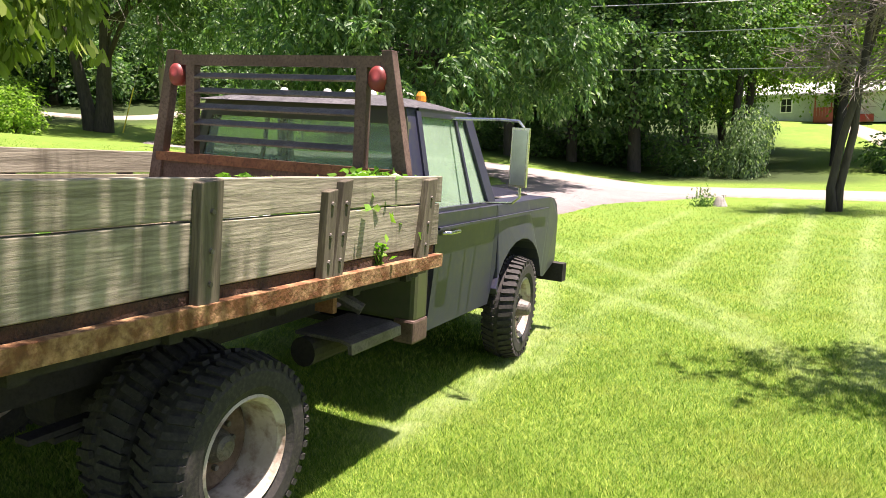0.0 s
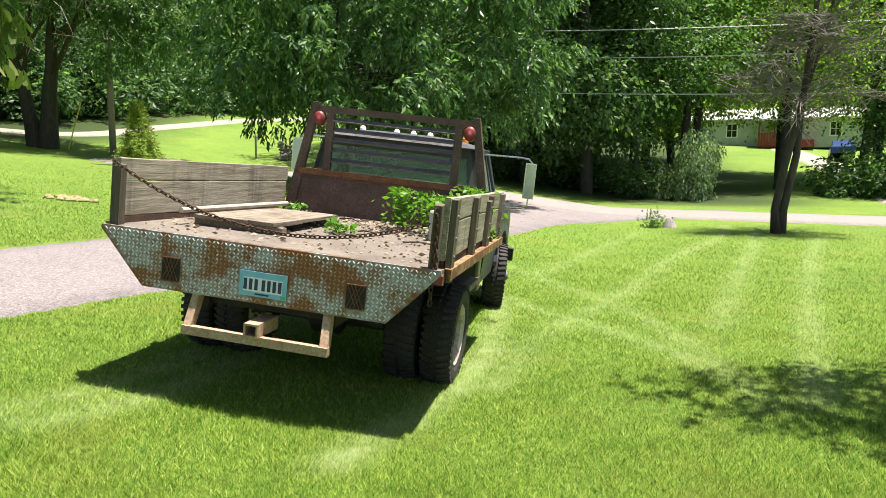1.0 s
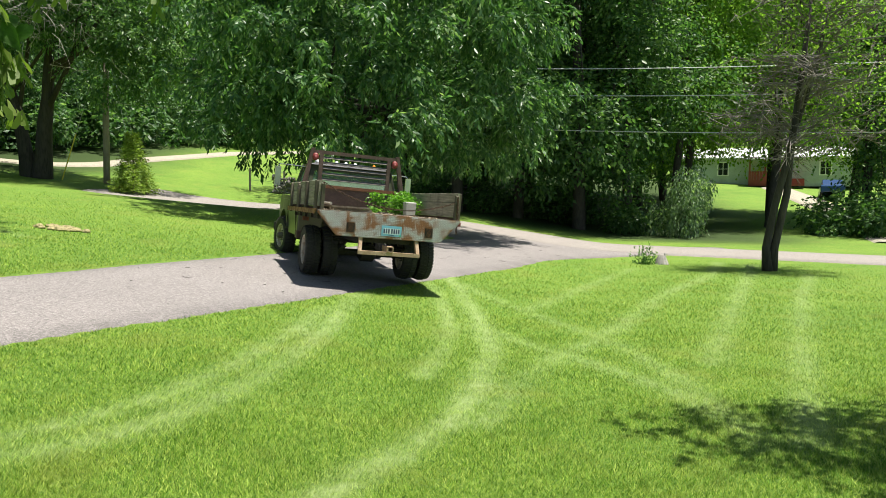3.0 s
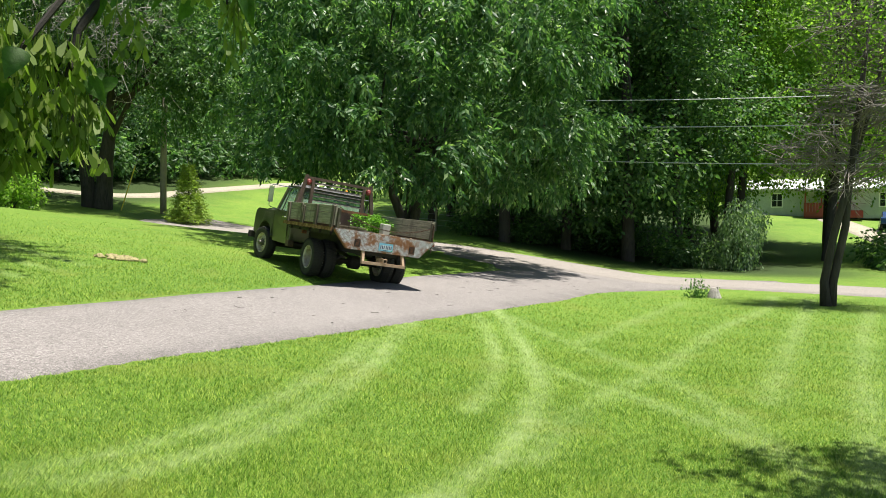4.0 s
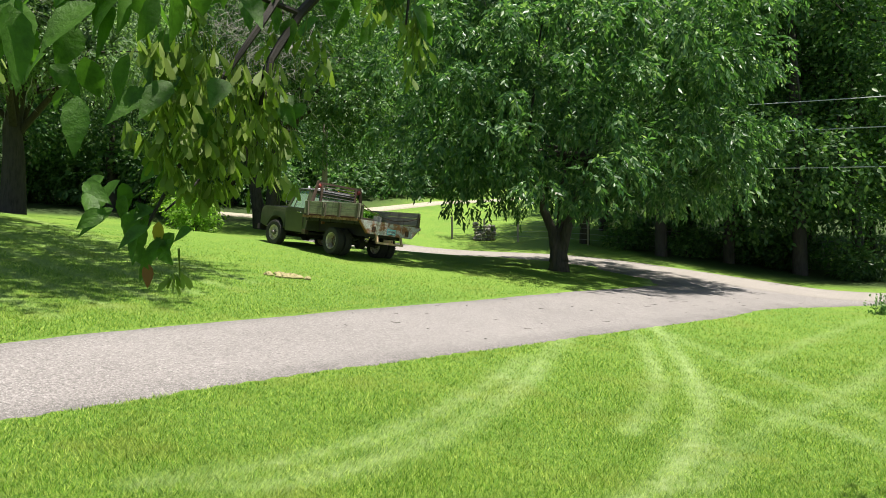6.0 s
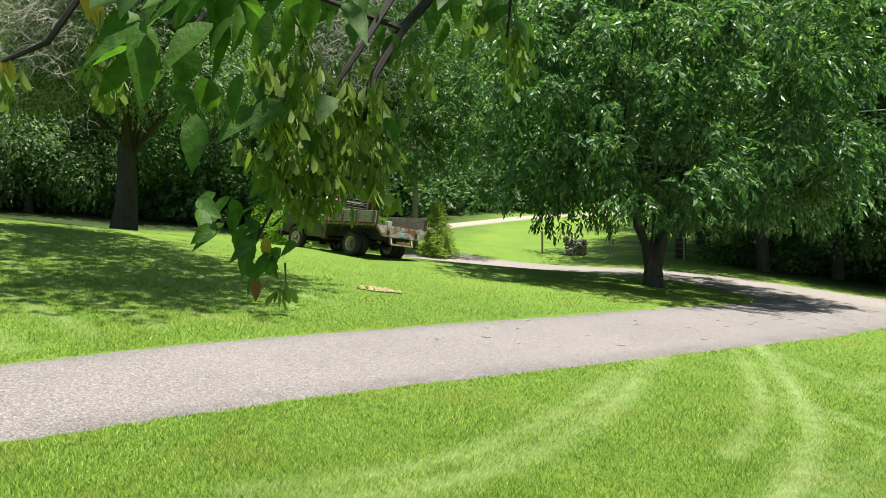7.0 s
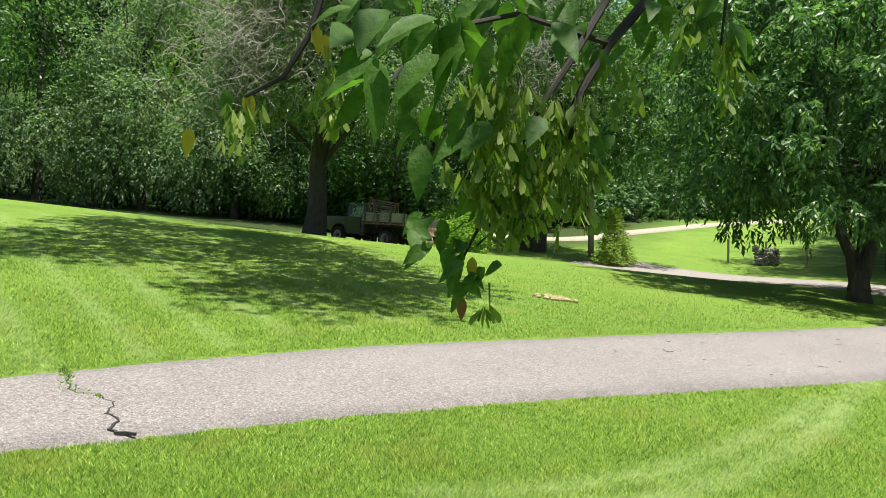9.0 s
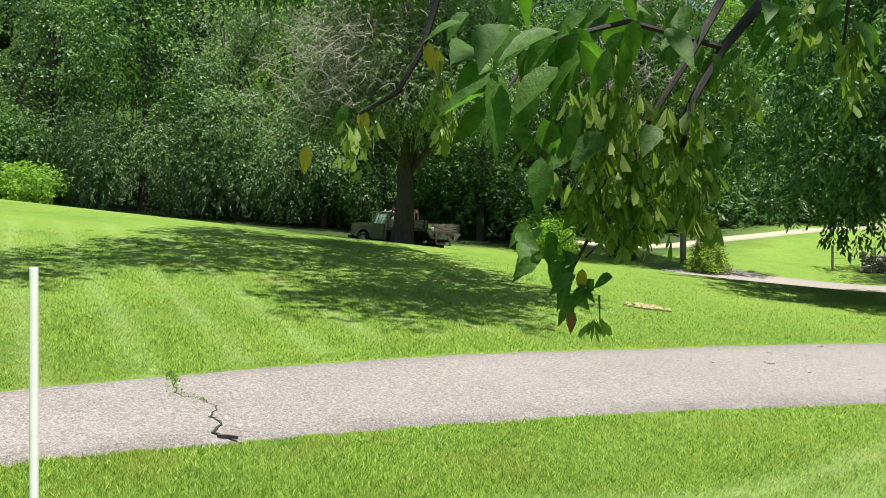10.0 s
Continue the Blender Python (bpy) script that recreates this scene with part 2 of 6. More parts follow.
LAWN = lawn_material()
ASPHALT = asphalt_material("driveway_asphalt", (0.135, 0.122, 0.117), (0.195, 0.177, 0.17), (0.33, 0.305, 0.295))
ROADTOP = asphalt_material("road_asphalt", (0.2, 0.18, 0.163), (0.26, 0.235, 0.213), (0.32, 0.29, 0.265))
GRAVEL = asphalt_material("gravel", (0.27, 0.24, 0.18), (0.33, 0.3, 0.23), (0.4, 0.37, 0.3))
CRACK = plain("crack", (0.03, 0.028, 0.026), 0.95)
BARK = surface("bark", (0.032, 0.027, 0.022), (0.066, 0.055, 0.045), 3, 0.9, bump=1.0, dist=0.03, stretch=(1, 1, 0.2), fine=14)
TWIG = surface("dead_twig", (0.26, 0.24, 0.215), (0.44, 0.41, 0.37), 4, 0.9)
TWIG_GREY = surface("grey_dead_twig", (0.12, 0.1, 0.09), (0.24, 0.21, 0.19), 4, 0.9)
LEAF_MID = leaf_material("broad_leaf", (0.04, 0.1, 0.038), (0.112, 0.21, 0.08), (0.24, 0.335, 0.155), 0.46, 0.42)
LEAF_DARK = leaf_material("wood_leaf", (0.04, 0.1, 0.034), (0.11, 0.205, 0.066), (0.23, 0.34, 0.12), 0.42, 0.44)
LEAF_SHADE = leaf_material("shade_tree_leaf", (0.035, 0.095, 0.036), (0.125, 0.235, 0.088), (0.32, 0.43, 0.2), 0.38, 0.42)
LEAF_LIGHT = leaf_material("light_leaf", (0.1, 0.2, 0.032), (0.24, 0.38, 0.065), (0.38, 0.5, 0.12), 0.5, 0.55)
LEAF_GREY = leaf_material("willow_leaf", (0.09, 0.15, 0.08), (0.2, 0.29, 0.15), (0.34, 0.43, 0.25), 0.5, 0.46)
RUST = surface("rusty_steel", (0.16, 0.06, 0.025), (0.28, 0.13, 0.06), 6, 0.85, 0.1, c3=(0.09, 0.035, 0.018), bump=0.5, fine=60)
RUST_RAIL = surface("rusty_rail", (0.15, 0.058, 0.02), (0.4, 0.25, 0.12), 9, 0.8, 0.1, c3=(0.1, 0.04, 0.016), bump=0.6, fine=40, span=(0.42, 0.62))
RUST_BROWN = surface("brown_primer", (0.075, 0.045, 0.035), (0.155, 0.105, 0.082), 5, 0.7, 0.1, c3=(0.05, 0.025, 0.02), fine=60)
DECK = surface("rusty_deck", (0.115, 0.1, 0.078), (0.19, 0.17, 0.135), 3, 0.85, c3=(0.1, 0.072, 0.05), fine=35, bump=0.5)
PLATE_STEEL = surface("tread_plate", (0.21, 0.085, 0.034), (0.36, 0.37, 0.38), 4.5, 0.6, 0.2, c3=(0.17, 0.07, 0.03), fine=38, bump=0.4, span=(0.45, 0.58))
TAN_STEEL = surface("sun_bleached_steel", (0.36, 0.24, 0.15), (0.48, 0.36, 0.25), 8, 0.75, c3=(0.22, 0.10, 0.05), fine=50)
# One dark paint twice: reflected lawn green, then sky blue, put into the colour.
PAINT = surface("faded_paint_lawn_tint", (0.05, 0.06, 0.033), (0.085, 0.095, 0.052), 1.3, 0.34, 0.0, c3=(0.075, 0.072, 0.05), fine=24, bump=0.05, dist=0.003, spec=0.6)
PAINT_SKY_TINT = surface("faded_paint_sky_tint", (0.018, 0.02, 0.045), (0.034, 0.036, 0.066), 1.3, 0.42, 0.0, c3=(0.042, 0.042, 0.05), fine=24, bump=0.05, dist=0.003, spec=0.6)
ROOFPAINT = surface("chalky_roof_paint", (0.13, 0.13, 0.14), (0.24, 0.24, 0.25), 3, 0.6, c3=(0.08, 0.08, 0.085), fine=40, bump=0.1)
RUBBER = surface("tyre_rubber", (0.011, 0.011, 0.011), (0.03, 0.029, 0.027), 6, 0.85, bump=0.2, c3=(0.05, 0.046, 0.038))
RIMPAINT = surface("rusty_white_rim", (0.4, 0.35, 0.28), (0.56, 0.51, 0.43), 5, 0.6, c3=(0.16, 0.075, 0.035), fine=14, bump=0.2)
HUBSTEEL = surface("greasy_steel", (0.09, 0.08, 0.07), (0.2, 0.18, 0.16), 8, 0.6, 0.4)
CHASSIS = surface("chassis_black", (0.018, 0.016, 0.014), (0.035, 0.03, 0.026), 5, 0.85)
BOARD = wood_material("weathered_board", (0.2, 0.185, 0.135), (0.44, 0.41, 0.31), (0.085, 0.072, 0.05))
STAKE = wood_material("weathered_stake", (0.08, 0.07, 0.048), (0.17, 0.152, 0.11), (0.05, 0.042, 0.03), "z")
CHROME = surface("dull_chrome", (0.55, 0.55, 0.55), (0.7, 0.7, 0.7), 9, 0.25, 1.0, c3=(0.4, 0.36, 0.32), bump=0.05)
WHITE = surface("white_plastic", (0.82, 0.82, 0.82), (0.88, 0.88, 0.88), 5, 0.4, bump=0.02, c3=(0.78, 0.78, 0.77))
TUB = surface("faded_tub_plastic", (0.4, 0.4, 0.35), (0.52, 0.52, 0.46), 6, 0.6, bump=0.05, c3=(0.34, 0.33, 0.28))
RED = plain("red_lens", (0.2, 0.028, 0.024), 0.5)
AMBER = plain("amber_lens", (0.8, 0.3, 0.03), 0.3)
GLASS = glass_material("cab_glass", (0.86, 0.98, 0.9))
MIRROR = plain("mirror_face", (0.5, 0.53, 0.54), 0.3, 1.0)
PLATE_BLUE = plain("plate_blue", (0.2, 0.5, 0.68), 0.4)
PLATE_WHITE = plain("plate_white", (0.72, 0.8, 0.84), 0.4)
NAVY = plain("plate_navy", (0.02, 0.035, 0.12), 0.4)
GREEN = plain("sticker_green", (0.05, 0.4, 0.2), 0.5)
SEAT = surface("seat_vinyl", (0.06, 0.055, 0.05), (0.1, 0.09, 0.08), 6, 0.7)
STONE = surface("field_stone", (0.16, 0.145, 0.13), (0.3, 0.28, 0.25), 5, 0.9, bump=0.6)
PALE_PIPE = surface("weathered_pale_pipe", (0.36, 0.33, 0.28), (0.48, 0.45, 0.4), 7, 0.6, c3=(0.25, 0.2, 0.15))
DRYGRASS = surface("dead_grass", (0.25, 0.215, 0.1), (0.4, 0.34, 0.17), 9, 0.95, c3=(0.12, 0.12, 0.045), bump=0.8, dist=0.02)
POLE_WOOD = wood_material("pole_wood", (0.26, 0.23, 0.2), (0.36, 0.33, 0.29), (0.2, 0.16, 0.13), "z")
YELLOW = plain("guy_guard", (0.75, 0.62, 0.08), 0.5)
CABLE = plain("cable", (0.42, 0.44, 0.44), 0.6)
SIDING = surface("pale_siding", (0.42, 0.47, 0.46), (0.52, 0.57, 0.56), 2, 0.6, c3=(0.38, 0.42, 0.41))
METALROOF = surface("metal_roof", (0.6, 0.6, 0.6), (0.72, 0.72, 0.72), 2, 0.4, 0.2)
REDWOOD = surface("red_porch_stain", (0.2, 0.04, 0.03), (0.28, 0.06, 0.04), 3, 0.7)
DARKGLASS = plain("dark_pane", (0.03, 0.035, 0.04), 0.08)
BLUECAR = plain("blue_car_paint", (0.02, 0.05, 0.13), 0.2)
LEAF_MAPLE = leaf_material("box_elder_leaf", (0.026, 0.08, 0.014), (0.06, 0.15, 0.022), (0.1, 0.195, 0.032), 0.5, 0.5, 0.5)
LEAF_YELLOW = leaf_material("yellowed_leaf", (0.3, 0.24, 0.03), (0.45, 0.34, 0.05), None, 0.5, 0.4)
LEAF_BROWN = leaf_material("brown_leaf", (0.14, 0.06, 0.03), (0.22, 0.1, 0.05), None, 0.7, 0.2)
SAMARA = leaf_material("samara", (0.11, 0.175, 0.03), (0.2, 0.275, 0.055), (0.28, 0.345, 0.095), 0.5, 0.45)
LEAF_WEED = leaf_material("weed_leaf", (0.07, 0.18, 0.02), (0.15, 0.32, 0.04), (0.24, 0.4, 0.06), 0.4, 0.4)
PALE_WOOD = wood_material("pallet_wood", (0.16, 0.135, 0.1), (0.3, 0.265, 0.2), (0.08, 0.06, 0.045))
LITTER = surface("leaf_litter", (0.24, 0.18, 0.12), (0.4, 0.32, 0.22), 20, 0.95)
LOZENGE = surface("worn_tread", (0.36, 0.16, 0.07), (0.74, 0.78, 0.82), 4.5, 0.5, 0.1, c3=(0.34, 0.17, 0.09), fine=30, span=(0.43, 0.52))
RIM_RUST = surface("rusty_rim_dish", (0.07, 0.037, 0.02), (0.17, 0.115, 0.08), 7, 0.85, c3=(0.06, 0.03, 0.02), fine=30)
TWIG_DARK = surface("dark_twig", (0.016, 0.012, 0.01), (0.03, 0.024, 0.02), 30, 0.8)
LEAF_CONIFER = leaf_material("conifer_leaf", (0.16, 0.24, 0.04), (0.28, 0.37, 0.07), (0.38, 0.45, 0.1))
RUST_DARK = surface("dark_rust", (0.05, 0.025, 0.015), (0.11, 0.055, 0.03), 14, 0.95, c3=(0.02, 0.012, 0.008), bump=0.8, fine=90)


# ---- the lie of the land ----
def soft(v, w):
    return w * np.logaddexp(0, np.asarray(v, dtype=float) / w)


def land(x, y):
    """Height of the ground: a bank rising to the west, a crest, and a far slope."""
    x, y = np.asarray(x, dtype=float), np.asarray(y, dtype=float)
    v = y - 0.38 * x
    z = 0.122 * soft(-x + 0.319 * np.minimum(y, 60) - 1.451, 0.45)
    z -= 0.14 * (soft(v - 28.5, 0.8) - soft(v - 34.5, 1.0)) / (1 + np.exp((x + 4.5) / 2.0))
    z += 0.03 * soft(y - 28, 1.5) + 0.085 * soft(y - 40, 3.0) + 0.09 * soft(y - 75, 6.0)
    return z


def height(x, y):
    return float(land(x, y))


def drive_edges(y):
    """The driveway's two edges, as x at y: it runs up from the yard and flares into the road."""
    y = np.asarray(y, dtype=float)
    far = np.interp(y, (-12, 0, 4.8, 7.0, 10.6, 14.7, 17.5, 20, 22.3, 24, 26, 29), (-8.2, -7.0, -6.1, -5.5, -4.1, -2.4, -1.3, -0.2, 0.8, 1.5, 1.4, -1.5))
    near = np.interp(y, (-12, 0, 2.1, 4.8, 6.9, 9.3, 13, 17.2, 20.0, 21.9, 23.5, 25, 29), (-6.4, -5.4, -4.8, -3.75, -2.75, -1.45, 0.5, 2.75, 4.0, 5.3, 7.2, 9.5, 14))
    return far, near


ROAD = [(-13.0, 35.4), (-10, 34.0), (-4, 32.2), (2, 30.4), (8, 27.6), (13, 24.2), (18, 19.6), (26, 11.0), (40, -4.0), (70, -34.0)]
ROAD_HALF = 2.5


def smooth_line(points, steps):
    """A Catmull-Rom line through 2D points."""
    p = [Vector(q) for q in points]
    p = [2 * p[0] - p[1], *p, 2 * p[-1] - p[-2]]
    out = []
    for a, b, c, d in zip(p, p[1:], p[2:], p[3:]):
        for k in range(steps):
            s = k / steps
            out.append(0.5 * (2 * b + (c - a) * s + (2 * a - 5 * b + 4 * c - d) * s * s + (3 * b - a - 3 * c + d) * s ** 3))
    return out + [p[-2]]


ROAD_LINE = np.array([tuple(q) for q in smooth_line(ROAD, 12)])


def to_line(x, y, line):
    """Distance from points to a polyline."""
    x, y = np.asarray(x, dtype=float).ravel(), np.asarray(y, dtype=float).ravel()
    best = np.full(x.shape, 1e9)
    for (ax, ay), (bx, by) in zip(line[:-1], line[1:]):
        dx, dy = bx - ax, by - ay
        s = np.clip(((x - ax) * dx + (y - ay) * dy) / (dx * dx + dy * dy + 1e-9), 0, 1)
        best = np.minimum(best, np.hypot(x - ax - s * dx, y - ay - s * dy))
    return best


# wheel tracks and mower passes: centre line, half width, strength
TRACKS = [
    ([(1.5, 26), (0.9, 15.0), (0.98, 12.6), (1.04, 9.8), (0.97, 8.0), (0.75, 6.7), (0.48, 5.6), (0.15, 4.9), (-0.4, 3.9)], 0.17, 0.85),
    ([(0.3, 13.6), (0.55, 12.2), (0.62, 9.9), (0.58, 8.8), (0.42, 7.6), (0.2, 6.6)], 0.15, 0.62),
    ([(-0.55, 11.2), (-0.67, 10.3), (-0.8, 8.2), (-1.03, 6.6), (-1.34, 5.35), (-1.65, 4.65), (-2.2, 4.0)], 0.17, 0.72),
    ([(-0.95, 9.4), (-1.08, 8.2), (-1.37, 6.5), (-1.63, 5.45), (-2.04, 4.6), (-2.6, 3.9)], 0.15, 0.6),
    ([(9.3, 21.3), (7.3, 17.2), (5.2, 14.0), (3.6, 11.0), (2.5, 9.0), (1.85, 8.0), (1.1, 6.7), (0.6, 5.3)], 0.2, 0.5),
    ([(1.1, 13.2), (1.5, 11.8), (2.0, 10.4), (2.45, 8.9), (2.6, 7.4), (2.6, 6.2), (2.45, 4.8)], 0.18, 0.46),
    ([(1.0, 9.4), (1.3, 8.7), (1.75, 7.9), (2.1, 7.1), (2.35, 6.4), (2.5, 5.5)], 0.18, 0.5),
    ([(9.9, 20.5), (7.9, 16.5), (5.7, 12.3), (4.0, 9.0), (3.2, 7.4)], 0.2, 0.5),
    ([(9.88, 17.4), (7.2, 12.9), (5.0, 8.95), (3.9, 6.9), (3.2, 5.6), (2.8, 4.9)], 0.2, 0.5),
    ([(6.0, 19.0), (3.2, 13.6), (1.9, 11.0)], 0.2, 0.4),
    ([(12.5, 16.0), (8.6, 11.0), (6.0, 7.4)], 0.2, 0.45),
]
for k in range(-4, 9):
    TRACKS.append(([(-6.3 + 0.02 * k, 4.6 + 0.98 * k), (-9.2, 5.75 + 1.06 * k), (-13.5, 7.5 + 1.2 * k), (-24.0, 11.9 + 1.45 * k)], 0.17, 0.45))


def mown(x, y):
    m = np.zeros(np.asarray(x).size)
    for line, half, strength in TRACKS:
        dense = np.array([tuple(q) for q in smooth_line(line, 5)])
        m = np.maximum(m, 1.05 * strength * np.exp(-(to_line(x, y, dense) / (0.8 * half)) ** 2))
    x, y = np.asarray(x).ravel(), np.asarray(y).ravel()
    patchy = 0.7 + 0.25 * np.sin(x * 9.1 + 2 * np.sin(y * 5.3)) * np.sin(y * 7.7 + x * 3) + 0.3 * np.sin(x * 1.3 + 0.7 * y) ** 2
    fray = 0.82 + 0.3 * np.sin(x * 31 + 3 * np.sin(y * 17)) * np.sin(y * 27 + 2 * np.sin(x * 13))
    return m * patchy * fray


def on_drive(x, y, margin=0.0):
    far, near = drive_edges(y)
    return (np.asarray(x) > far - margin) & (np.asarray(x) < near + margin) & (np.asarray(y) < 28) & (np.asarray(y) > -12)


def dark_floor(x, y):
    """Darker ground: the wood's floor beyond the road and behind the bank."""
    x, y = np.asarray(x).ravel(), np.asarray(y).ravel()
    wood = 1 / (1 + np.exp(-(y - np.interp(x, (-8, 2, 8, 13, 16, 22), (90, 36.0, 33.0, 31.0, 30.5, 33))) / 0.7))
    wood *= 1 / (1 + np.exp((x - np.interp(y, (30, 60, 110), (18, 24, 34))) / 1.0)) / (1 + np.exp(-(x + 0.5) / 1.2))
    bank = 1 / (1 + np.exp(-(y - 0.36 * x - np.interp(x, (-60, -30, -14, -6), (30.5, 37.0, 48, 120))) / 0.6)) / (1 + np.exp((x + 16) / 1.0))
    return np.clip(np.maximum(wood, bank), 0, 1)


def spread(lo, hi, near_lo, near_hi, fine, coarse):
    """Grid lines: fine in the middle, growing outwards."""
    mid = list(np.arange(near_lo, near_hi, fine))
    out, step, v = [], fine, near_hi
    while v < hi:
        out.append(v)
        step = min(step * 1.12, coarse)
        v += step
    back, step, v = [], fine, near_lo - fine
    while v > lo:
        back.append(v)
        step = min(step * 1.12, coarse)
        v -= step
    return np.array([lo] + back[::-1] + mid + out + [hi])


def build_ground():
    xs, ys = spread(-900, 900, -18, 14, 0.14, 60), spread(-500, 1500, 1.5, 26, 0.14, 60)
    gx, gy = np.meshgrid(xs, ys)
    z = land(np.clip(gx, -120, 120), np.clip(gy, -80, 170))
    z = z - 0.035 * on_drive(gx, gy, -0.12) - 0.05 * (to_line(gx, gy, ROAD_LINE) < ROAD_HALF - 0.25).reshape(gx.shape)
    nx, ny = len(xs), len(ys)
    i = (np.arange(ny - 1)[:, None] * nx + np.arange(nx - 1)[None, :]).ravel()
    faces = np.stack([i, i + 1, i + nx + 1, i + nx], 1)
    verts = np.stack([gx.ravel(), gy.ravel(), z.ravel()], 1)
    me = raw_mesh("ground", verts, faces, LAWN, (("mown", mown(gx.ravel(), gy.ravel())), ("rough", dark_floor(gx, gy))))
    me.shade_smooth()
    tagged(new("ground", me), "mown green lawn rising to a bank, with pale mower tracks", "lawn", kind="structure")


def strip(name, left, right, lift, material, label, category):
    """A thin slab between two edge lines that follows the land."""
    rows, cols = len(left), 13
    v, f = [], []
    for (ax, ay), (bx, by) in zip(left, right):
        for k in range(cols):
            s = k / (cols - 1)
            x, y = ax + (bx - ax) * s, ay + (by - ay) * s
            crown = 0.02 * math.sin(math.pi * s)
            v.append((x, y, height(x, y) + (lift + crown if 0 < k < cols - 1 else -0.03)))
    for r in range(rows - 1):
        for k in range(cols - 1):
            i = r * cols + k
            f.append((i, i + 1, i + cols + 1, i + cols))
    rim = np.tile(np.clip(np.abs(np.linspace(-1, 1, cols)) * 2.4 - 1.5, 0, 1), rows) * 0.8
    me = raw_mesh(name, np.array(v), np.array(f), material, (("rim", rim),))
    me.shade_smooth()
    return tagged(new(name, me), label, category, kind="structure")


def build_roads():
    ys = np.arange(-12, 28.6, 0.25)
    far, near = drive_edges(ys)
    rng = np.random.default_rng(5)
    wob = lambda: np.convolve(rng.normal(0, 0.06, len(ys) + 4), np.ones(5) / 5, "valid")
    far, near = far + wob(), near + wob()
    strip("driveway", list(zip(far, ys)), list(zip(near, ys)), 0.012, ASPHALT, "worn pinkish grey asphalt driveway with a weedy crack", "driveway")
    d = np.gradient(ROAD_LINE, axis=0)
    n = np.stack([-d[:, 1], d[:, 0]], 1) / np.linalg.norm(d, axis=1, keepdims=True)
    strip("road", ROAD_LINE + n * ROAD_HALF, ROAD_LINE - n * ROAD_HALF, 0.035, ROADTOP, "pale sunlit country road curving past the lawn", "road")
    lane = np.array([tuple(q) for q in smooth_line([(-36, 40.5), (-26, 40.5), (-20.5, 41.5), (-18.0, 44.5), (-17.0, 49.0), (-15.5, 53.5), (-13.2, 60.0), (-9.0, 70.0), (-3.0, 82.0)], 10)])
    d = np.gradient(lane, axis=0)
    n = np.stack([-d[:, 1], d[:, 0]], 1) / np.linalg.norm(d, axis=1, keepdims=True)
    strip("far_lane", lane + n * 0.75, lane - n * 0.75, 0.06, GRAVEL, "pale gravel lane climbing the far field", "lane")
    yard = np.array([tuple(q) for q in smooth_line([(22, 31), (27, 42), (31, 54), (34, 66)], 10)])
    d = np.gradient(yard, axis=0)
    n = np.stack([-d[:, 1], d[:, 0]], 1) / np.linalg.norm(d, axis=1, keepdims=True)
    strip("house_drive", yard + n * 1.4, yard - n * 1.4, 0.06, GRAVEL, "pale dirt drive up to the house", "driveway")
    bm = bmesh.new()
    line = [(-6.25, 3.75), (-5.95, 3.62), (-5.6, 3.42), (-5.35, 3.5), (-5.1, 3.48), (-4.95, 3.32), (-4.8, 3.3), (-4.62, 3.15), (-4.48, 3.2)]
    rough_line = [q + Vector((random.uniform(-0.025, 0.025), random.uniform(-0.025, 0.025))) for q in smooth_line(line, 5)]
    for i, (a, b) in enumerate(zip(rough_line, rough_line[1:])):
        w = 0.003 + 0.0075 * (i / len(rough_line)) * random.uniform(0.5, 1.3)
        bar(bm, (a.x, a.y, height(*a) + 0.022), (b.x, b.y, height(*b) + 0.022), w * 2, 0.02)
    tagged(part("driveway_crack", bm, CRACK), "dark open crack across the asphalt driveway", "crack", kind="structure")


# ---- leaves in bulk ----
def leaf_cloud(pos, axis, size, width, rng, fold=0.25):
    """Folded diamond leaves: pos (n,3), axis (n,3) unit, size (n,)."""
    n = len(pos)
    side = np.cross(axis, rng.normal(size=(n, 3)))
    side /= np.linalg.norm(side, axis=1, keepdims=True) + 1e-9
    up = np.cross(side, axis)
    s = size[:, None]
    a = pos
    b = pos + axis * s * 0.45 + side * s * width + up * s * fold * width
    c = pos + axis * s
    d = pos + axis * s * 0.45 - side * s * width + up * s * fold * width
    v = np.stack([a, b, c, d], 1).reshape(-1, 3)
    i = np.arange(n)[:, None] * 4
    return v, np.concatenate([i + [0, 1, 2], i + [0, 2, 3]], 1).reshape(-1, 3)


def sprays(centres, outward, rng, length, leaflets, leaf, width, droop):
    """Drooping compound sprays: leaflets along a bent stalk at each centre."""
    n = len(centres)
    d = outward + rng.normal(0, 0.45, (n, 3))
    d[:, 2] -= droop * 0.4
    d /= np.linalg.norm(d, axis=1, keepdims=True)
    L = length * rng.uniform(0.6, 1.3, n)
    pos, ax, sz = [], [], []
    for k in range(leaflets):
        s = (k + 0.6) / leaflets
        p = centres + d * (L * s)[:, None]
        p[:, 2] -= droop * L * s * s * 0.7
        sgn = 1 if k % 2 else -1
        lat = np.cross(d, np.array([0, 0, 1.0])) * sgn
        a = lat * 0.75 + d * 0.5 + rng.normal(0, 0.25, (n, 3))
        a[:, 2] -= droop * (0.4 + 0.5 * s)
        a /= np.linalg.norm(a, axis=1, keepdims=True)
        pos.append(p), ax.append(a), sz.append(leaf * rng.uniform(0.7, 1.25, n))
    return leaf_cloud(np.concatenate(pos), np.concatenate(ax), np.concatenate(sz), width, rng)


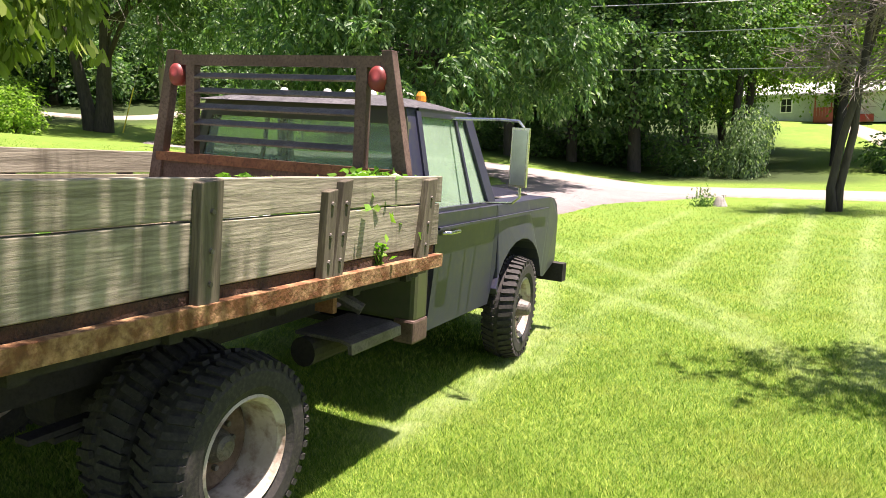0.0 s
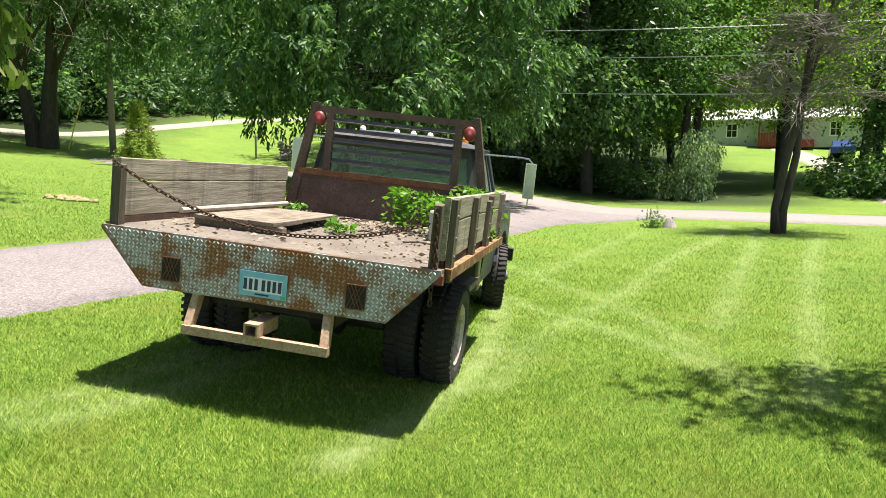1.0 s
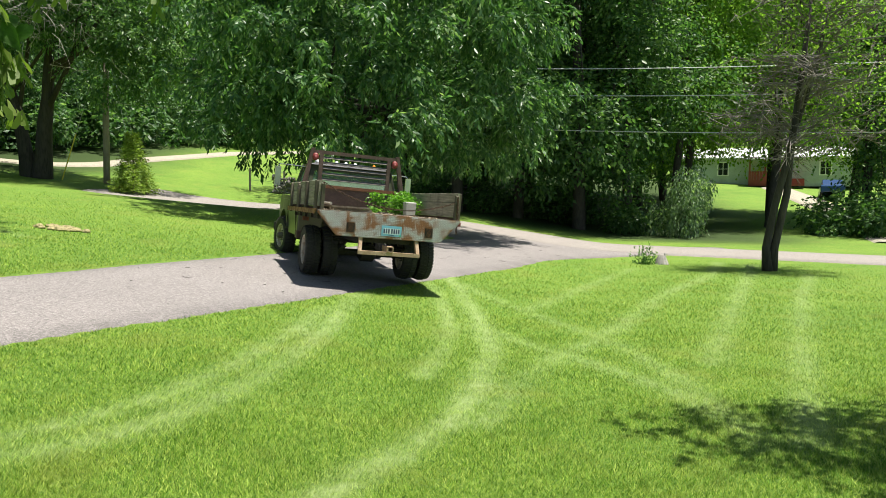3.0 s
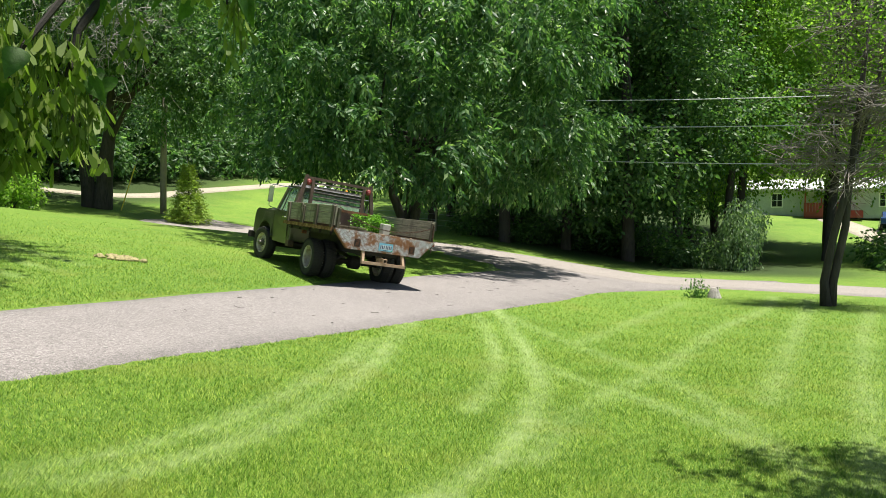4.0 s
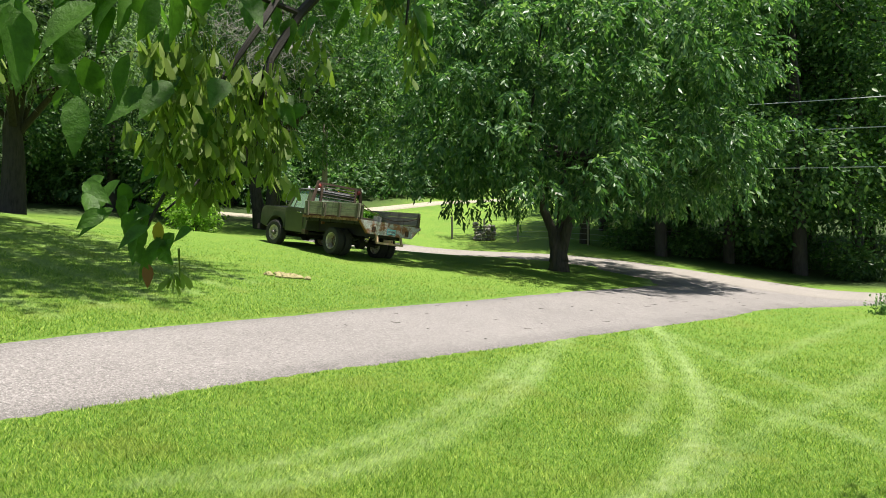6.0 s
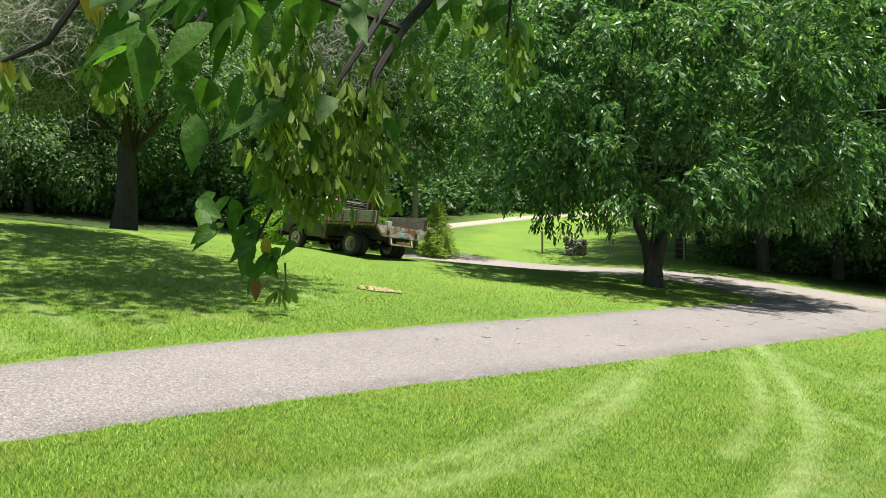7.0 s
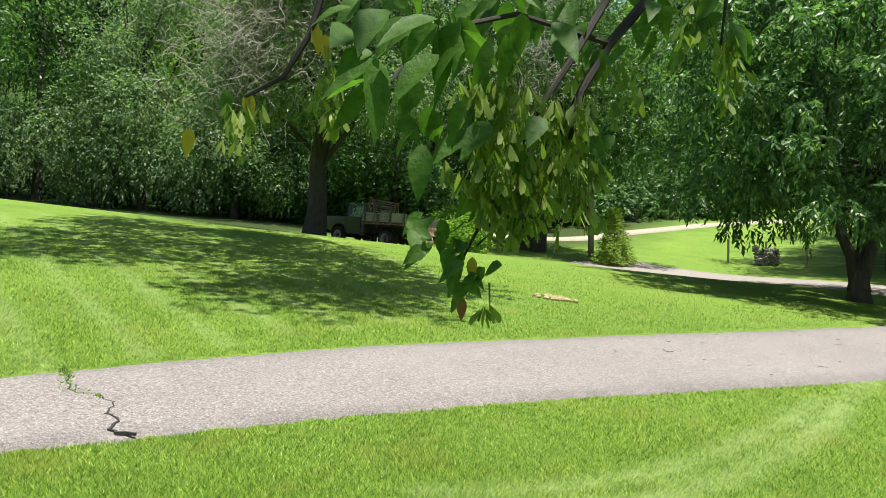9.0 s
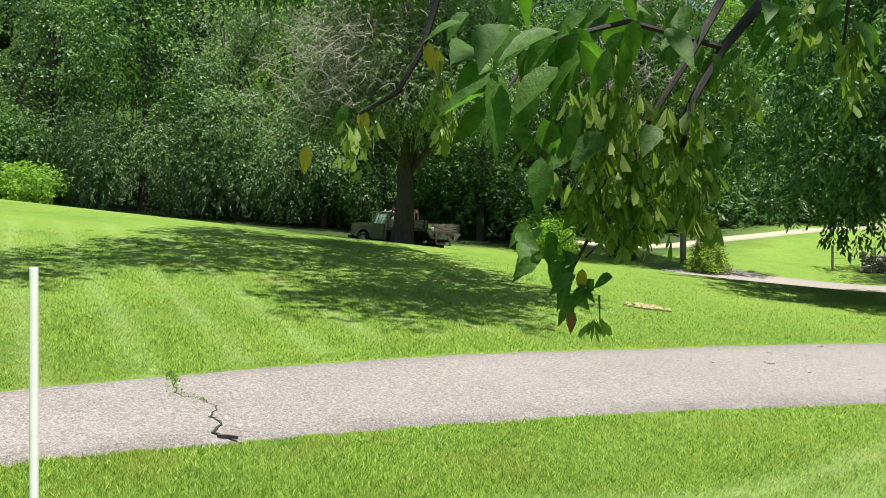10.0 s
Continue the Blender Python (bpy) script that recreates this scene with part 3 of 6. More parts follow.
def crown_points(blobs, n, rng, shell=0.5):
    """Points in the outer shell of overlapping ellipsoids, uneven in density; with outward directions."""
    w = np.array([b[3] * b[4] * b[5] for b in blobs]) ** 0.67
    pick = rng.choice(len(blobs), n, p=w / w.sum())
    b = np.array(blobs)[pick]
    u = rng.normal(size=(n, 3))
    u /= np.linalg.norm(u, axis=1, keepdims=True)
    r = rng.uniform(shell, 1.0, n) ** 0.5
    p = b[:, :3] + u * b[:, 3:6] * r[:, None]
    return p, u


def tufts(blobs, n, per, spread, rng, shell=0.5):
    """Points gathered in tufts over the crown's shell, so that dark gaps stay between them."""
    c, u = crown_points(blobs, n, rng, shell)
    c, u = np.repeat(c, per, axis=0), np.repeat(u, per, axis=0)
    o = rng.normal(0, 1, c.shape)
    c = c + o * spread * (1, 1, 0.6)
    d = u * 0.6 + o * 0.5
    return c, d / (np.linalg.norm(d, axis=1, keepdims=True) + 1e-9)


def limbs(bm, base, top, blobs, r0, rng, n=7, twigs=3):
    """A tapered trunk with limbs into the crown's masses."""
    base, top = Vector(base), Vector(top)
    pts = [base.lerp(top, s) + Vector((rng.normal(0, 0.06), rng.normal(0, 0.06), 0)) * (s > 0) for s in np.linspace(0, 1, 6)]
    tube(bm, [base - Vector((0, 0, 0.3)), *pts], [r0 * 1.45, r0 * 1.2] + [r0 * (1 - 0.55 * s) for s in np.linspace(0.15, 1, 5)], 12)
    for b in blobs[:n]:
        c = Vector(b[:3])
        s = rng.uniform(0.45, 1.0)
        a = base.lerp(top, s)
        m = a.lerp(c, 0.5) + Vector((rng.normal(0, 0.2), rng.normal(0, 0.2), 0.25))
        r = r0 * rng.uniform(0.25, 0.42)
        tube(bm, [a, m, c], [r, r * 0.7, r * 0.25], 7)
        for _ in range(twigs):
            e = c + Vector((rng.normal(0, b[3] * 0.5), rng.normal(0, b[4] * 0.5), rng.normal(0, b[5] * 0.4)))
            tube(bm, [m, m.lerp(e, 0.5) + Vector((0, 0, 0.2)), e], [r * 0.45, r * 0.3, r * 0.08], 5)


def leafy(name, parent, v, f, material):
    ob = new(name, raw_mesh(name, v, f, material))
    ob.parent = parent
    return ob


# ---- trees ----
def big_yard_tree():
    """The broad tree by the driveway's mouth, with drooping compound leaves."""
    rng = np.random.default_rng(11)
    x, y = -1.45, 24.7
    z = height(x, y)
    tree = thing("shade_tree", "broad dark green shade tree with forked trunk and drooping leaves", "tree", pose(x, y, z))
    blobs = [(0, 0.3, 7.2, 5.2, 4.6, 3.6), (-2.6, 0, 9.6, 3.6, 3.4, 3.0), (2.4, 0.4, 9.8, 3.8, 3.4, 3.2), (0.2, 0, 11.6, 3.4, 3.2, 2.6)]
    for k in range(11):
        a = k * math.tau / 11 + 0.2
        r = 4.1 + 0.6 * math.sin(3 * a)
        blobs.append((0.4 + r * math.cos(a), 0.9 * r * math.sin(a), 4.0 + 0.6 * math.sin(5 * a), 2.5, 2.3, 1.7))
    for k in range(9):
        a = k * math.tau / 9 + 0.5
        blobs.append((0.5 + 4.8 * math.cos(a), 4.5 * math.sin(a), 6.6 + 0.9 * math.cos(2 * a), 2.3, 2.2, 2.0))
    bm = bmesh.new()
    tube(bm, [(0, 0, -0.2), (0.01, 0, 0.25), (0.0, 0, 0.8), (0, 0, 1.5)], [0.42, 0.31, 0.27, 0.1], 12)
    for dx, dy, h in ((-0.75, -0.1, 4.2), (0.85, -0.2, 4.4), (0.15, 0.5, 4.8)):
        limbs(bm, (dx * 0.1, dy * 0.15, 0.6), (dx * 1.4, dy * 1.4, h), blobs[int(3 + dx * 2):], 0.17, rng, 7, 3)
    part("trunk", bm, BARK, tree, smooth=True)
    c, o = tufts(blobs, 690, 18, 0.25, rng, 0.4)
    floor = 1.55 + 0.45 * np.sin(c[:, 0] * 1.5 + 1) + 0.3 * np.sin(c[:, 0] * 3.7 + c[:, 1])
    low = c[:, 2] < floor
    c[low, 2] = floor[low] + 0.9 * rng.random(low.sum())
    v, f = sprays(c, o, rng, 0.34, 9, 0.21, 0.19, 0.85)
    leafy("crown", tree, v, f, LEAF_SHADE)


def dead_twigs(tree, rng, n, centre, spread):
    """A haze of thin, bent bare twigs round a centre, in the tree's space."""
    bm = bmesh.new()
    for _ in range(n):
        p = Vector(rng.normal(0, 1, 3) * spread) + Vector(centre)
        d = Vector((rng.normal(0, 1), rng.normal(0, 1), rng.normal(-0.2, 0.6))).normalized()
        L = rng.uniform(0.5, 1.5)
        pts = [p]
        for _ in range(4):
            d = (d + Vector(rng.normal(0, 0.32, 3)) - Vector((0, 0, 0.1))).normalized()
            pts.append(pts[-1] + d * L * 0.25)
        tube(bm, pts, [0.013, 0.011, 0.009, 0.007, 0.005], 3, False)
        for q in pts[1:4]:
            e = q + Vector((rng.normal(0, 0.25), rng.normal(0, 0.25), rng.normal(-0.12, 0.2)))
            tube(bm, [q, q.lerp(e, 0.5) + Vector((0, 0, 0.05)), e], [0.007, 0.006, 0.004], 3, False)
    part("dead_twigs", bm, TWIG, tree, "bare grey dead twigs", kind="stuff")


def bank_tree():
    """The old thick-trunked tree on the bank, grey twigs hanging in its lower crown."""
    rng = np.random.default_rng(12)
    x, y = -21.6, 23.55
    tree = thing("bank_tree", "old thick-trunked tree on the bank with dead grey twigs", "tree", pose(x, y, height(x, y)))
    blobs = [(0, 0, 8.5, 4.5, 4.5, 3.0), (-3.4, 0, 7.2, 2.6, 2.4, 2.0), (3.2, 1, 7.2, 2.8, 2.4, 2.2), (1.5, -1.5, 10.5, 3.6, 3.4, 2.6), (-2.2, 0.5, 10.8, 3.2, 3, 2.6), (0.5, 2, 6.4, 2.6, 2.4, 1.8), (2.2, -2.6, 6.2, 2.0, 1.8, 1.6), (-1.4, -2.8, 6.0, 2.0, 1.8, 1.5), (4.6, -1.4, 5.6, 1.7, 1.6, 1.5), (3.6, -1.0, 12.6, 2.6, 2.6, 1.8), (-4, -1.0, 12.4, 2.6, 2.6, 1.8)]
    bm = bmesh.new()
    limbs(bm, (0, 0, 0), (0.35, 0, 5.6), blobs, 0.46, rng, 9, 3)
    part("trunk", bm, BARK, tree, smooth=True)
    c, o = tufts(blobs, 2400, 8, 0.3, rng, 0.3)
    front = ~((c[:, 1] > 0.8) & (np.abs(c[:, 0] + 1.5) < 4.0))
    c, o = c[front], o[front]
    v, f = sprays(c, o, rng, 0.4, 7, 0.16, 0.24, 0.7)
    leafy("crown", tree, v, f, LEAF_GREY)
    dead_twigs(tree, rng, 620, (0.9, -4.4, 7.0), (1.7, 1.1, 1.5))


def bank_shade_tree():
    """A tall unseen tree, added out of view to throw shade on the bank."""
    rng = np.random.default_rng(15)
    x, y = -12.5, -2.5
    tree = thing("yard_maple", "unseen spreading tree added to shade the bank", "tree", pose(x, y, height(x, y)))
    spots = [(-13, 0), (-11.5, 4.0), (-12.0, 7.5), (-16.2, 15.6), (-13.2, 12.8), (-10.8, 10.8), (-7.8, 10.2), (-6.2, 12.0), (-14.6, 10.0), (-18.0, 13.0), (-5.8, 9.0), (-9.0, 13.6), (-15.6, 17.0), (-14.0, 16.4), (-11.5, 14.6), (-19.5, 14.6)]
    z0 = height(x, y)
    blobs = [(sx - x, sy - y, 11.8 - z0 + 0.6 * (k % 3), 2.3, 2.0, 1.0) for k, (sx, sy) in enumerate(spots)]
    bm = bmesh.new()
    limbs(bm, (0, 0, 0), (0.5, 1.5, 8.0), blobs, 0.26, rng, 3, 0)
    part("trunk", bm, BARK, tree, smooth=True)
    c, o = tufts(blobs, 1350, 8, 0.36, rng, 0.05)
    v, f = sprays(c, o, rng, 0.4, 5, 0.2, 0.3, 0.6)
    leafy("crown", tree, v, f, LEAF_MID)


def twin_tree():
    """Two dark trunks rising from one base behind the crest."""
    rng = np.random.default_rng(13)
    x, y = -17.35, 36.1
    tree = thing("twin_trunk_tree", "tree with two dark trunks parting from one base", "tree", pose(x, y, height(x, y)))
    blobs = [(0, 0, 9.6, 4.6, 4.0, 3.4), (-3.4, -1, 8.6, 2.8, 2.6, 2.2), (3.2, -1, 7.8, 3.0, 2.6, 2.4), (4.4, 0.5, 9.6, 2.8, 2.6, 2.6), (0.5, -2.4, 8.2, 2.8, 2.2, 2.0), (5.6, -1.2, 6.4, 1.9, 1.8, 1.7), (1, 0, 13, 4, 4, 3), (3.7, -1.5, 4.9, 1.3, 1.2, 1.6), (5.0, -1.0, 5.2, 1.8, 1.5, 1.8), (7.0, -0.6, 6.0, 2.2, 1.8, 2.2)]
    bm = bmesh.new()
    limbs(bm, (-0.3, 0, 0), (-1.3, 0, 5.2), blobs, 0.36, rng, 3, 2)
    limbs(bm, (0.25, 0, 0), (0.75, 0, 6.2), blobs[2:], 0.42, rng, 5, 2)
    part("trunk", bm, BARK, tree, smooth=True)
    c, o = tufts(blobs, 1150, 8, 0.3, rng, 0.3)
    v, f = sprays(c, o, rng, 0.4, 7, 0.2, 0.2, 0.8)
    leafy("crown", tree, v, f, LEAF_DARK)
    dead_twigs(tree, rng, 420, (1.6, -4.0, 9.0), (1.6, 0.8, 1.7))


def half_dead_tree():
    """The thin double-stemmed tree by the road, mostly bare grey twigs."""
    rng = np.random.default_rng(14)
    x, y = 9.4, 18.5
    tree = thing("half_dead_tree", "thin forked tree by the road, mostly bare grey twigs", "tree", pose(x, y, height(x, y)))
    bm = bmesh.new()
    stem_a = [(0, 0, -0.2), (-0.08, 0, 0.6), (0.12, 0, 1.7), (0.5, 0, 3.2), (0.75, 0.1, 5.0), (1.0, 0.1, 7.6)]
    stem_b = [(0.08, 0.05, -0.2), (0.14, 0, 0.6), (0.42, 0, 2.0), (0.55, 0.1, 3.4), (1.2, 0.2, 5.4), (1.7, 0.3, 8.0)]
    tube(bm, stem_a, [0.16, 0.1, 0.09, 0.088, 0.075, 0.035], 10)
    tube(bm, stem_b, [0.17, 0.1, 0.09, 0.085, 0.07, 0.035], 10)
    part("trunk", bm, BARK, tree, smooth=True)
    bm = bmesh.new()
    ends = []
    for k in range(105):
        s = rng.uniform(0.28, 1)
        stem = stem_a if k % 2 else stem_b
        i = min(int(s * 5), 4)
        a = Vector(stem[i]).lerp(Vector(stem[i + 1]), s * 5 - i)
        if a.z < 2.9:
            continue
        ang = rng.uniform(0, math.tau)
        L = rng.uniform(0.9, 2.6)
        e = a + Vector((math.cos(ang) * L, math.sin(ang) * L, rng.normal(0.1, 0.45)))
        m = a.lerp(e, 0.5) + Vector((0, 0, 0.18))
        tube(bm, [a, m, e], [0.026, 0.018, 0.009], 4, False)
        for _ in range(11):
            q = m.lerp(e, rng.uniform(-0.4, 1))
            e2 = q + Vector((rng.normal(0, 0.4), rng.normal(0, 0.4), rng.normal(-0.05, 0.25)))
            tube(bm, [q, e2], [0.011, 0.006], 3, False)
            ends.append(e2)
            for _ in range(2):
                e3 = e2 + Vector((rng.normal(0, 0.25), rng.normal(0, 0.25), rng.normal(-0.05, 0.18)))
                tube(bm, [q.lerp(e2, 0.6), e3], [0.008, 0.005], 3, False)
    part("twigs", bm, TWIG_GREY, tree, "bare grey twigs", kind="stuff")
    pts = np.array([tuple(e) for e in ends if e.z > 5.4 or (e.x > 1.2 and e.z > 3.5)])
    pts = np.repeat(pts, 11, axis=0) + rng.normal(0, 0.18, (len(pts) * 11, 3))
    ax = rng.normal(size=pts.shape)
    ax[:, 2] -= 0.6
    ax /= np.linalg.norm(ax, axis=1, keepdims=True)
    v, f = leaf_cloud(pts, ax, rng.uniform(0.06, 0.12, len(pts)), 0.3, rng)
    leafy("leaves", tree, v, f, LEAF_LIGHT)


def wood_tree(seed, material, tall, low, n=19000, leaf=0.23):
    """One tree of the woods, at the origin."""
    rng = np.random.default_rng(seed)
    tree = thing("wood_tree", "tall leafy tree in the edge of the woods", "tree", group="trees of the woods")
    blobs = []
    for k in range(22):
        h = low + (tall - low) * (k + rng.uniform(0, 1)) / 22
        r = 3.6 * math.sin(math.pi * min(0.93, 0.18 + 0.72 * (h - low) / (tall - low))) + 0.5
        a = rng.uniform(0, math.tau)
        q = rng.uniform(0.25, 1.0) * r
        s = rng.uniform(1.1, 2.1)
        blobs.append((q * math.cos(a), q * math.sin(a), h, s * 1.15, s * 1.15, s * 0.85))
    bm = bmesh.new()
    limbs(bm, (0, 0, 0), (rng.normal(0, 0.5), rng.normal(0, 0.5), tall * 0.8), blobs[::2], 0.24, rng, 11, 1)
    part("trunk", bm, BARK, tree, smooth=True)
    c, o = tufts(blobs, n // 30, 10, 0.42, rng, 0.25)
    v, f = sprays(c, o, rng, 0.5, 3, leaf, 0.27, 0.6)
    leafy("crown", tree, v, f, material)
    return tree


def shrub(seed, material, name, label, r, h, n, leaf, droop=0.5):
    rng = np.random.default_rng(seed)
    bush = thing(name, label, "shrub", group="shrubs along the woods" if name == "shrub" else "")
    blobs = [(rng.normal(0, r * 0.4), rng.normal(0, r * 0.4), h * rng.uniform(0.2, 0.75), r * 0.55, r * 0.55, h * 0.34) for _ in range(9)]
    bm = bmesh.new()
    for k in range(7):
        b = blobs[k]
        tube(bm, [(b[0] * 0.15, b[1] * 0.15, -0.1), (b[0] * 0.6, b[1] * 0.6, b[2] * 0.6), b[:3]], [0.035, 0.025, 0.01], 5)
    part("stems", bm, BARK, bush, kind="stuff")
    c, o = crown_points(blobs, n // 4, rng, 0.2)
    c[:, 2] = np.maximum(c[:, 2], 0.08)
    v, f = sprays(c, o, rng, 0.3, 4, leaf, 0.25, droop)
    v[:, 2] = np.maximum(v[:, 2], 0.01)
    leafy("leaves", bush, v, f, material)
    return bush


def plant_out(tree, spots, rng, lo=0.85, hi=1.2):
    """Put the first at the first spot and copies at the others, turned and scaled."""
    for k, (x, y) in enumerate(spots):
        s = rng.uniform(lo, hi)
        m = pose(x, y, height(x, y) - 0.05, 0, 0, rng.uniform(0, 360))
        if k == 0:
            tree.matrix_basis = m
            first = tree
        else:
            o = copy_thing(first, m)
            o.scale = (s, s, s * rng.uniform(0.92, 1.1))


def build_woods():
    rng = np.random.default_rng(21)
    kinds = [wood_tree(31, LEAF_DARK, 19, 2.2), wood_tree(32, LEAF_MID, 22, 3.0), wood_tree(33, LEAF_DARK, 17, 2.8), wood_tree(34, LEAF_LIGHT, 18, 2.5), wood_tree(35, LEAF_GREY, 15, 2.6), wood_tree(36, LEAF_LIGHT, 20, 4.6)]
    spots = {k: [] for k in range(6)}
    # High-crowned trees added to throw shade on the lawn before the house.
    spots[5] += [(16.8, 43.6), (28.4, 45.5), (18.6, 52.0), (31.5, 41.0), (26.6, 41.0), (20.4, 40.2), (23.6, 46.5)]
    edge = [(-1.0, 41.0), (2.8, 38.2), (6.0, 38.4), (8.8, 36.6), (11.6, 37.6), (15.4, 41.6), (4.2, 42.2), (9.8, 41.4)]
    for k, p in enumerate(edge):
        spots[(0, 0, 2, 0, 2, 5, 0, 2)[k]].append(p)
    for k, p in enumerate([(0, 48), (4, 47), (8, 47.5), (12, 48.5), (16, 50), (20, 56), (6, 55), (13, 57), (1, 56)]):
        spots[(1, 0, 3, 1, 0, 3, 1, 0, 3)[k]].append(p)
    for k, p in enumerate([(24.7, 38.4), (29.0, 36), (20, 82), (28, 86), (36, 86), (44, 82), (52, 76), (58, 66), (46, 58), (52, 50), (24, 78), (41, 48)]):
        spots[(0, 2, 3, 3, 3, 3, 3, 3, 3, 0, 3, 2)[k]].append(p)
    for k, p in enumerate([(-7, 92), (-14, 90), (-21, 86), (-28, 84), (-35, 80), (-42, 74), (0, 94), (7, 92), (13, 88), (-24, 96), (-10, 101), (3, 103), (-34, 92), (-48, 66), (14, 74)]):
        spots[k % 4].append(p)
    for k, p in enumerate([(-26.5, 36), (-31, 34.5), (-35.5, 31.5), (-40.5, 28.5), (-46, 25.0), (-51.5, 21.0), (-56, 15.5), (-60, 9.5)]):
        spots[(0, 2, 4, 4, 2, 4, 4, 2)[k]].append(p)
    for k, p in enumerate([(-24.5, 45.5), (-29, 43.5), (-36, 37.5), (-43, 34), (-49, 30.5), (-56, 25), (-62, 18), (-27, 48), (-36, 45), (-45, 41), (-54, 35), (-64, 27), (-23, 50), (-33, 54), (-44, 49), (-56, 43)]):
        spots[(1, 0, 1, 3, 1, 0, 1, 3, 1, 0, 1, 1, 1, 1, 1, 1)[k]].append(p)
    for k, tree in enumerate(kinds):
        plant_out(tree, spots[k], rng)
    low = shrub(41, LEAF_DARK, "shrub", "dense dark green shrub under the trees", 1.5, 1.9, 2600, 0.2)
    plant_out(low, [(1.5 + 2.6 * k + rng.normal(0, 0.4), 39.6 - 0.2 * k + rng.normal(0, 0.4)) for k in range(4)] + [(-26 - 2.6 * k, 38.8 - 1.35 * k + rng.normal(0, 0.5)) for k in range(13)] + [(11.2, 36.0), (21.9, 36.4), (23.6, 35.6), (23.5, 34), (26, 33), (29, 31.5), (32, 30)], rng, 0.7, 1.3)
    deep = shrub(45, LEAF_MID, "shrub", "tall dense shrub along the far woods", 2.6, 4.0, 4200, 0.34)
    plant_out(deep, [(-46 + 3.6 * k + rng.normal(0, 0.8), 72 + min(12, 1.6 * k) + rng.normal(0, 1.5)) for k in range(16)] + [(17, 76), (22, 75), (-22.5, 47), (-26, 37.5), (-21.8, 52), (-20, 57), (-18.2, 62), (-15.5, 67), (-13, 72), (-26, 46), (44, 70), (49, 64)], rng, 0.9, 1.4)
    bright = shrub(42, LEAF_LIGHT, "shrub", "bright green sunlit shrub", 1.8, 2.2, 3000, 0.2)
    plant_out(bright, [(-42.5, 15.5), (-44.5, 17.5), (-20.4, 33.5), (-18.6, 31.0)], rng, 0.8, 1.25)
    pale = shrub(46, LEAF_GREY, "shrub", "tall grey-green thicket behind the bank", 3.0, 7.0, 15000, 0.2, 0.9)
    plant_out(pale, [(-41.5, 26.0), (-46.0, 22.0), (-38.0, 30.0)], rng, 0.9, 1.2)
    thick = shrub(47, LEAF_DARK, "shrub", "tall dense green thicket behind the bank", 2.8, 5.6, 13000, 0.22, 0.8)
    plant_out(thick, [(-34.5, 32.8), (-30.0, 35.4), (-50.5, 17.5)], rng, 0.65, 1.2)
    willow = shrub(43, LEAF_GREY, "willow_bush", "grey-green drooping willow bush by the road", 1.5, 3.3, 6400, 0.17, 1.7)
    x, y = 13.6, 34.8
    willow.matrix_basis = pose(x, y, height(x, y) - 0.05)
    conifer(-12.1, 34.0)


def conifer(x, y):
    """A young cone-shaped tree: tiers of short sprays round one stem."""
    rng = np.random.default_rng(44)
    tree = thing("young_conifer", "young yellow-green conifer beside the utility pole", "tree", pose(x, y, height(x, y) - 0.05))
    bm = bmesh.new()
    tube(bm, [(0, 0, -0.1), (0.02, 0, 1.3), (0, 0, 2.7)], [0.06, 0.04, 0.012], 7)
    part("trunk", bm, BARK, tree)
    n = 2300
    h = rng.random(n) ** 1.4
    a = rng.uniform(0, math.tau, n)
    r = (1.0 - h) * (0.8 + 0.25 * np.sin(5 * a + 9 * h)) * rng.uniform(0.45, 1.0, n) + 0.04
    c = np.stack([r * np.cos(a), r * np.sin(a), 0.15 + 2.6 * h], 1)
    o = np.stack([np.cos(a), np.sin(a), np.full(n, 0.35)], 1)
    v, f = sprays(c, o, rng, 0.24, 5, 0.1, 0.22, 0.15)
    leafy("crown", tree, v, f, LEAF_CONIFER)


def build_backdrop():
    """Wooded hills that close the valley."""
    a = np.radians(np.linspace(-75, 120, 220))
    h = np.linspace(-4, 62, 46)
    A, H = np.meshgrid(a, h)
    rng = np.random.default_rng(3)
    R = 122 + H * 0.7
    for k in range(70):
        fa, fh, ph = rng.uniform(20, 140), rng.uniform(0.1, 0.9), rng.uniform(0, 6.28)
        R = R + 0.55 * np.sin(A * fa + H * fh + ph)
    Hc = H + 1.5 * np.sin(A * 33) * (H > 40)
    v = np.stack([-R * np.sin(A), R * np.cos(A), Hc], -1).reshape(-1, 3)
    n = len(a)
    i = (np.arange(len(h) - 1)[:, None] * n + np.arange(n - 1)[None, :]).ravel()
    m = surface("far_foliage", (0.03, 0.07, 0.015), (0.075, 0.14, 0.03), 0.25, 0.9, c3=(0.015, 0.035, 0.008), fine=1.3, bump=1.0, dist=1.2, spec=0.1)
    ob = new("backdrop", raw_mesh("backdrop", v, np.stack([i, i + 1, i + n + 1, i + n], 1), m))
    tagged(ob, "wooded hillside closing the far side of the valley", "hillside", kind="structure")


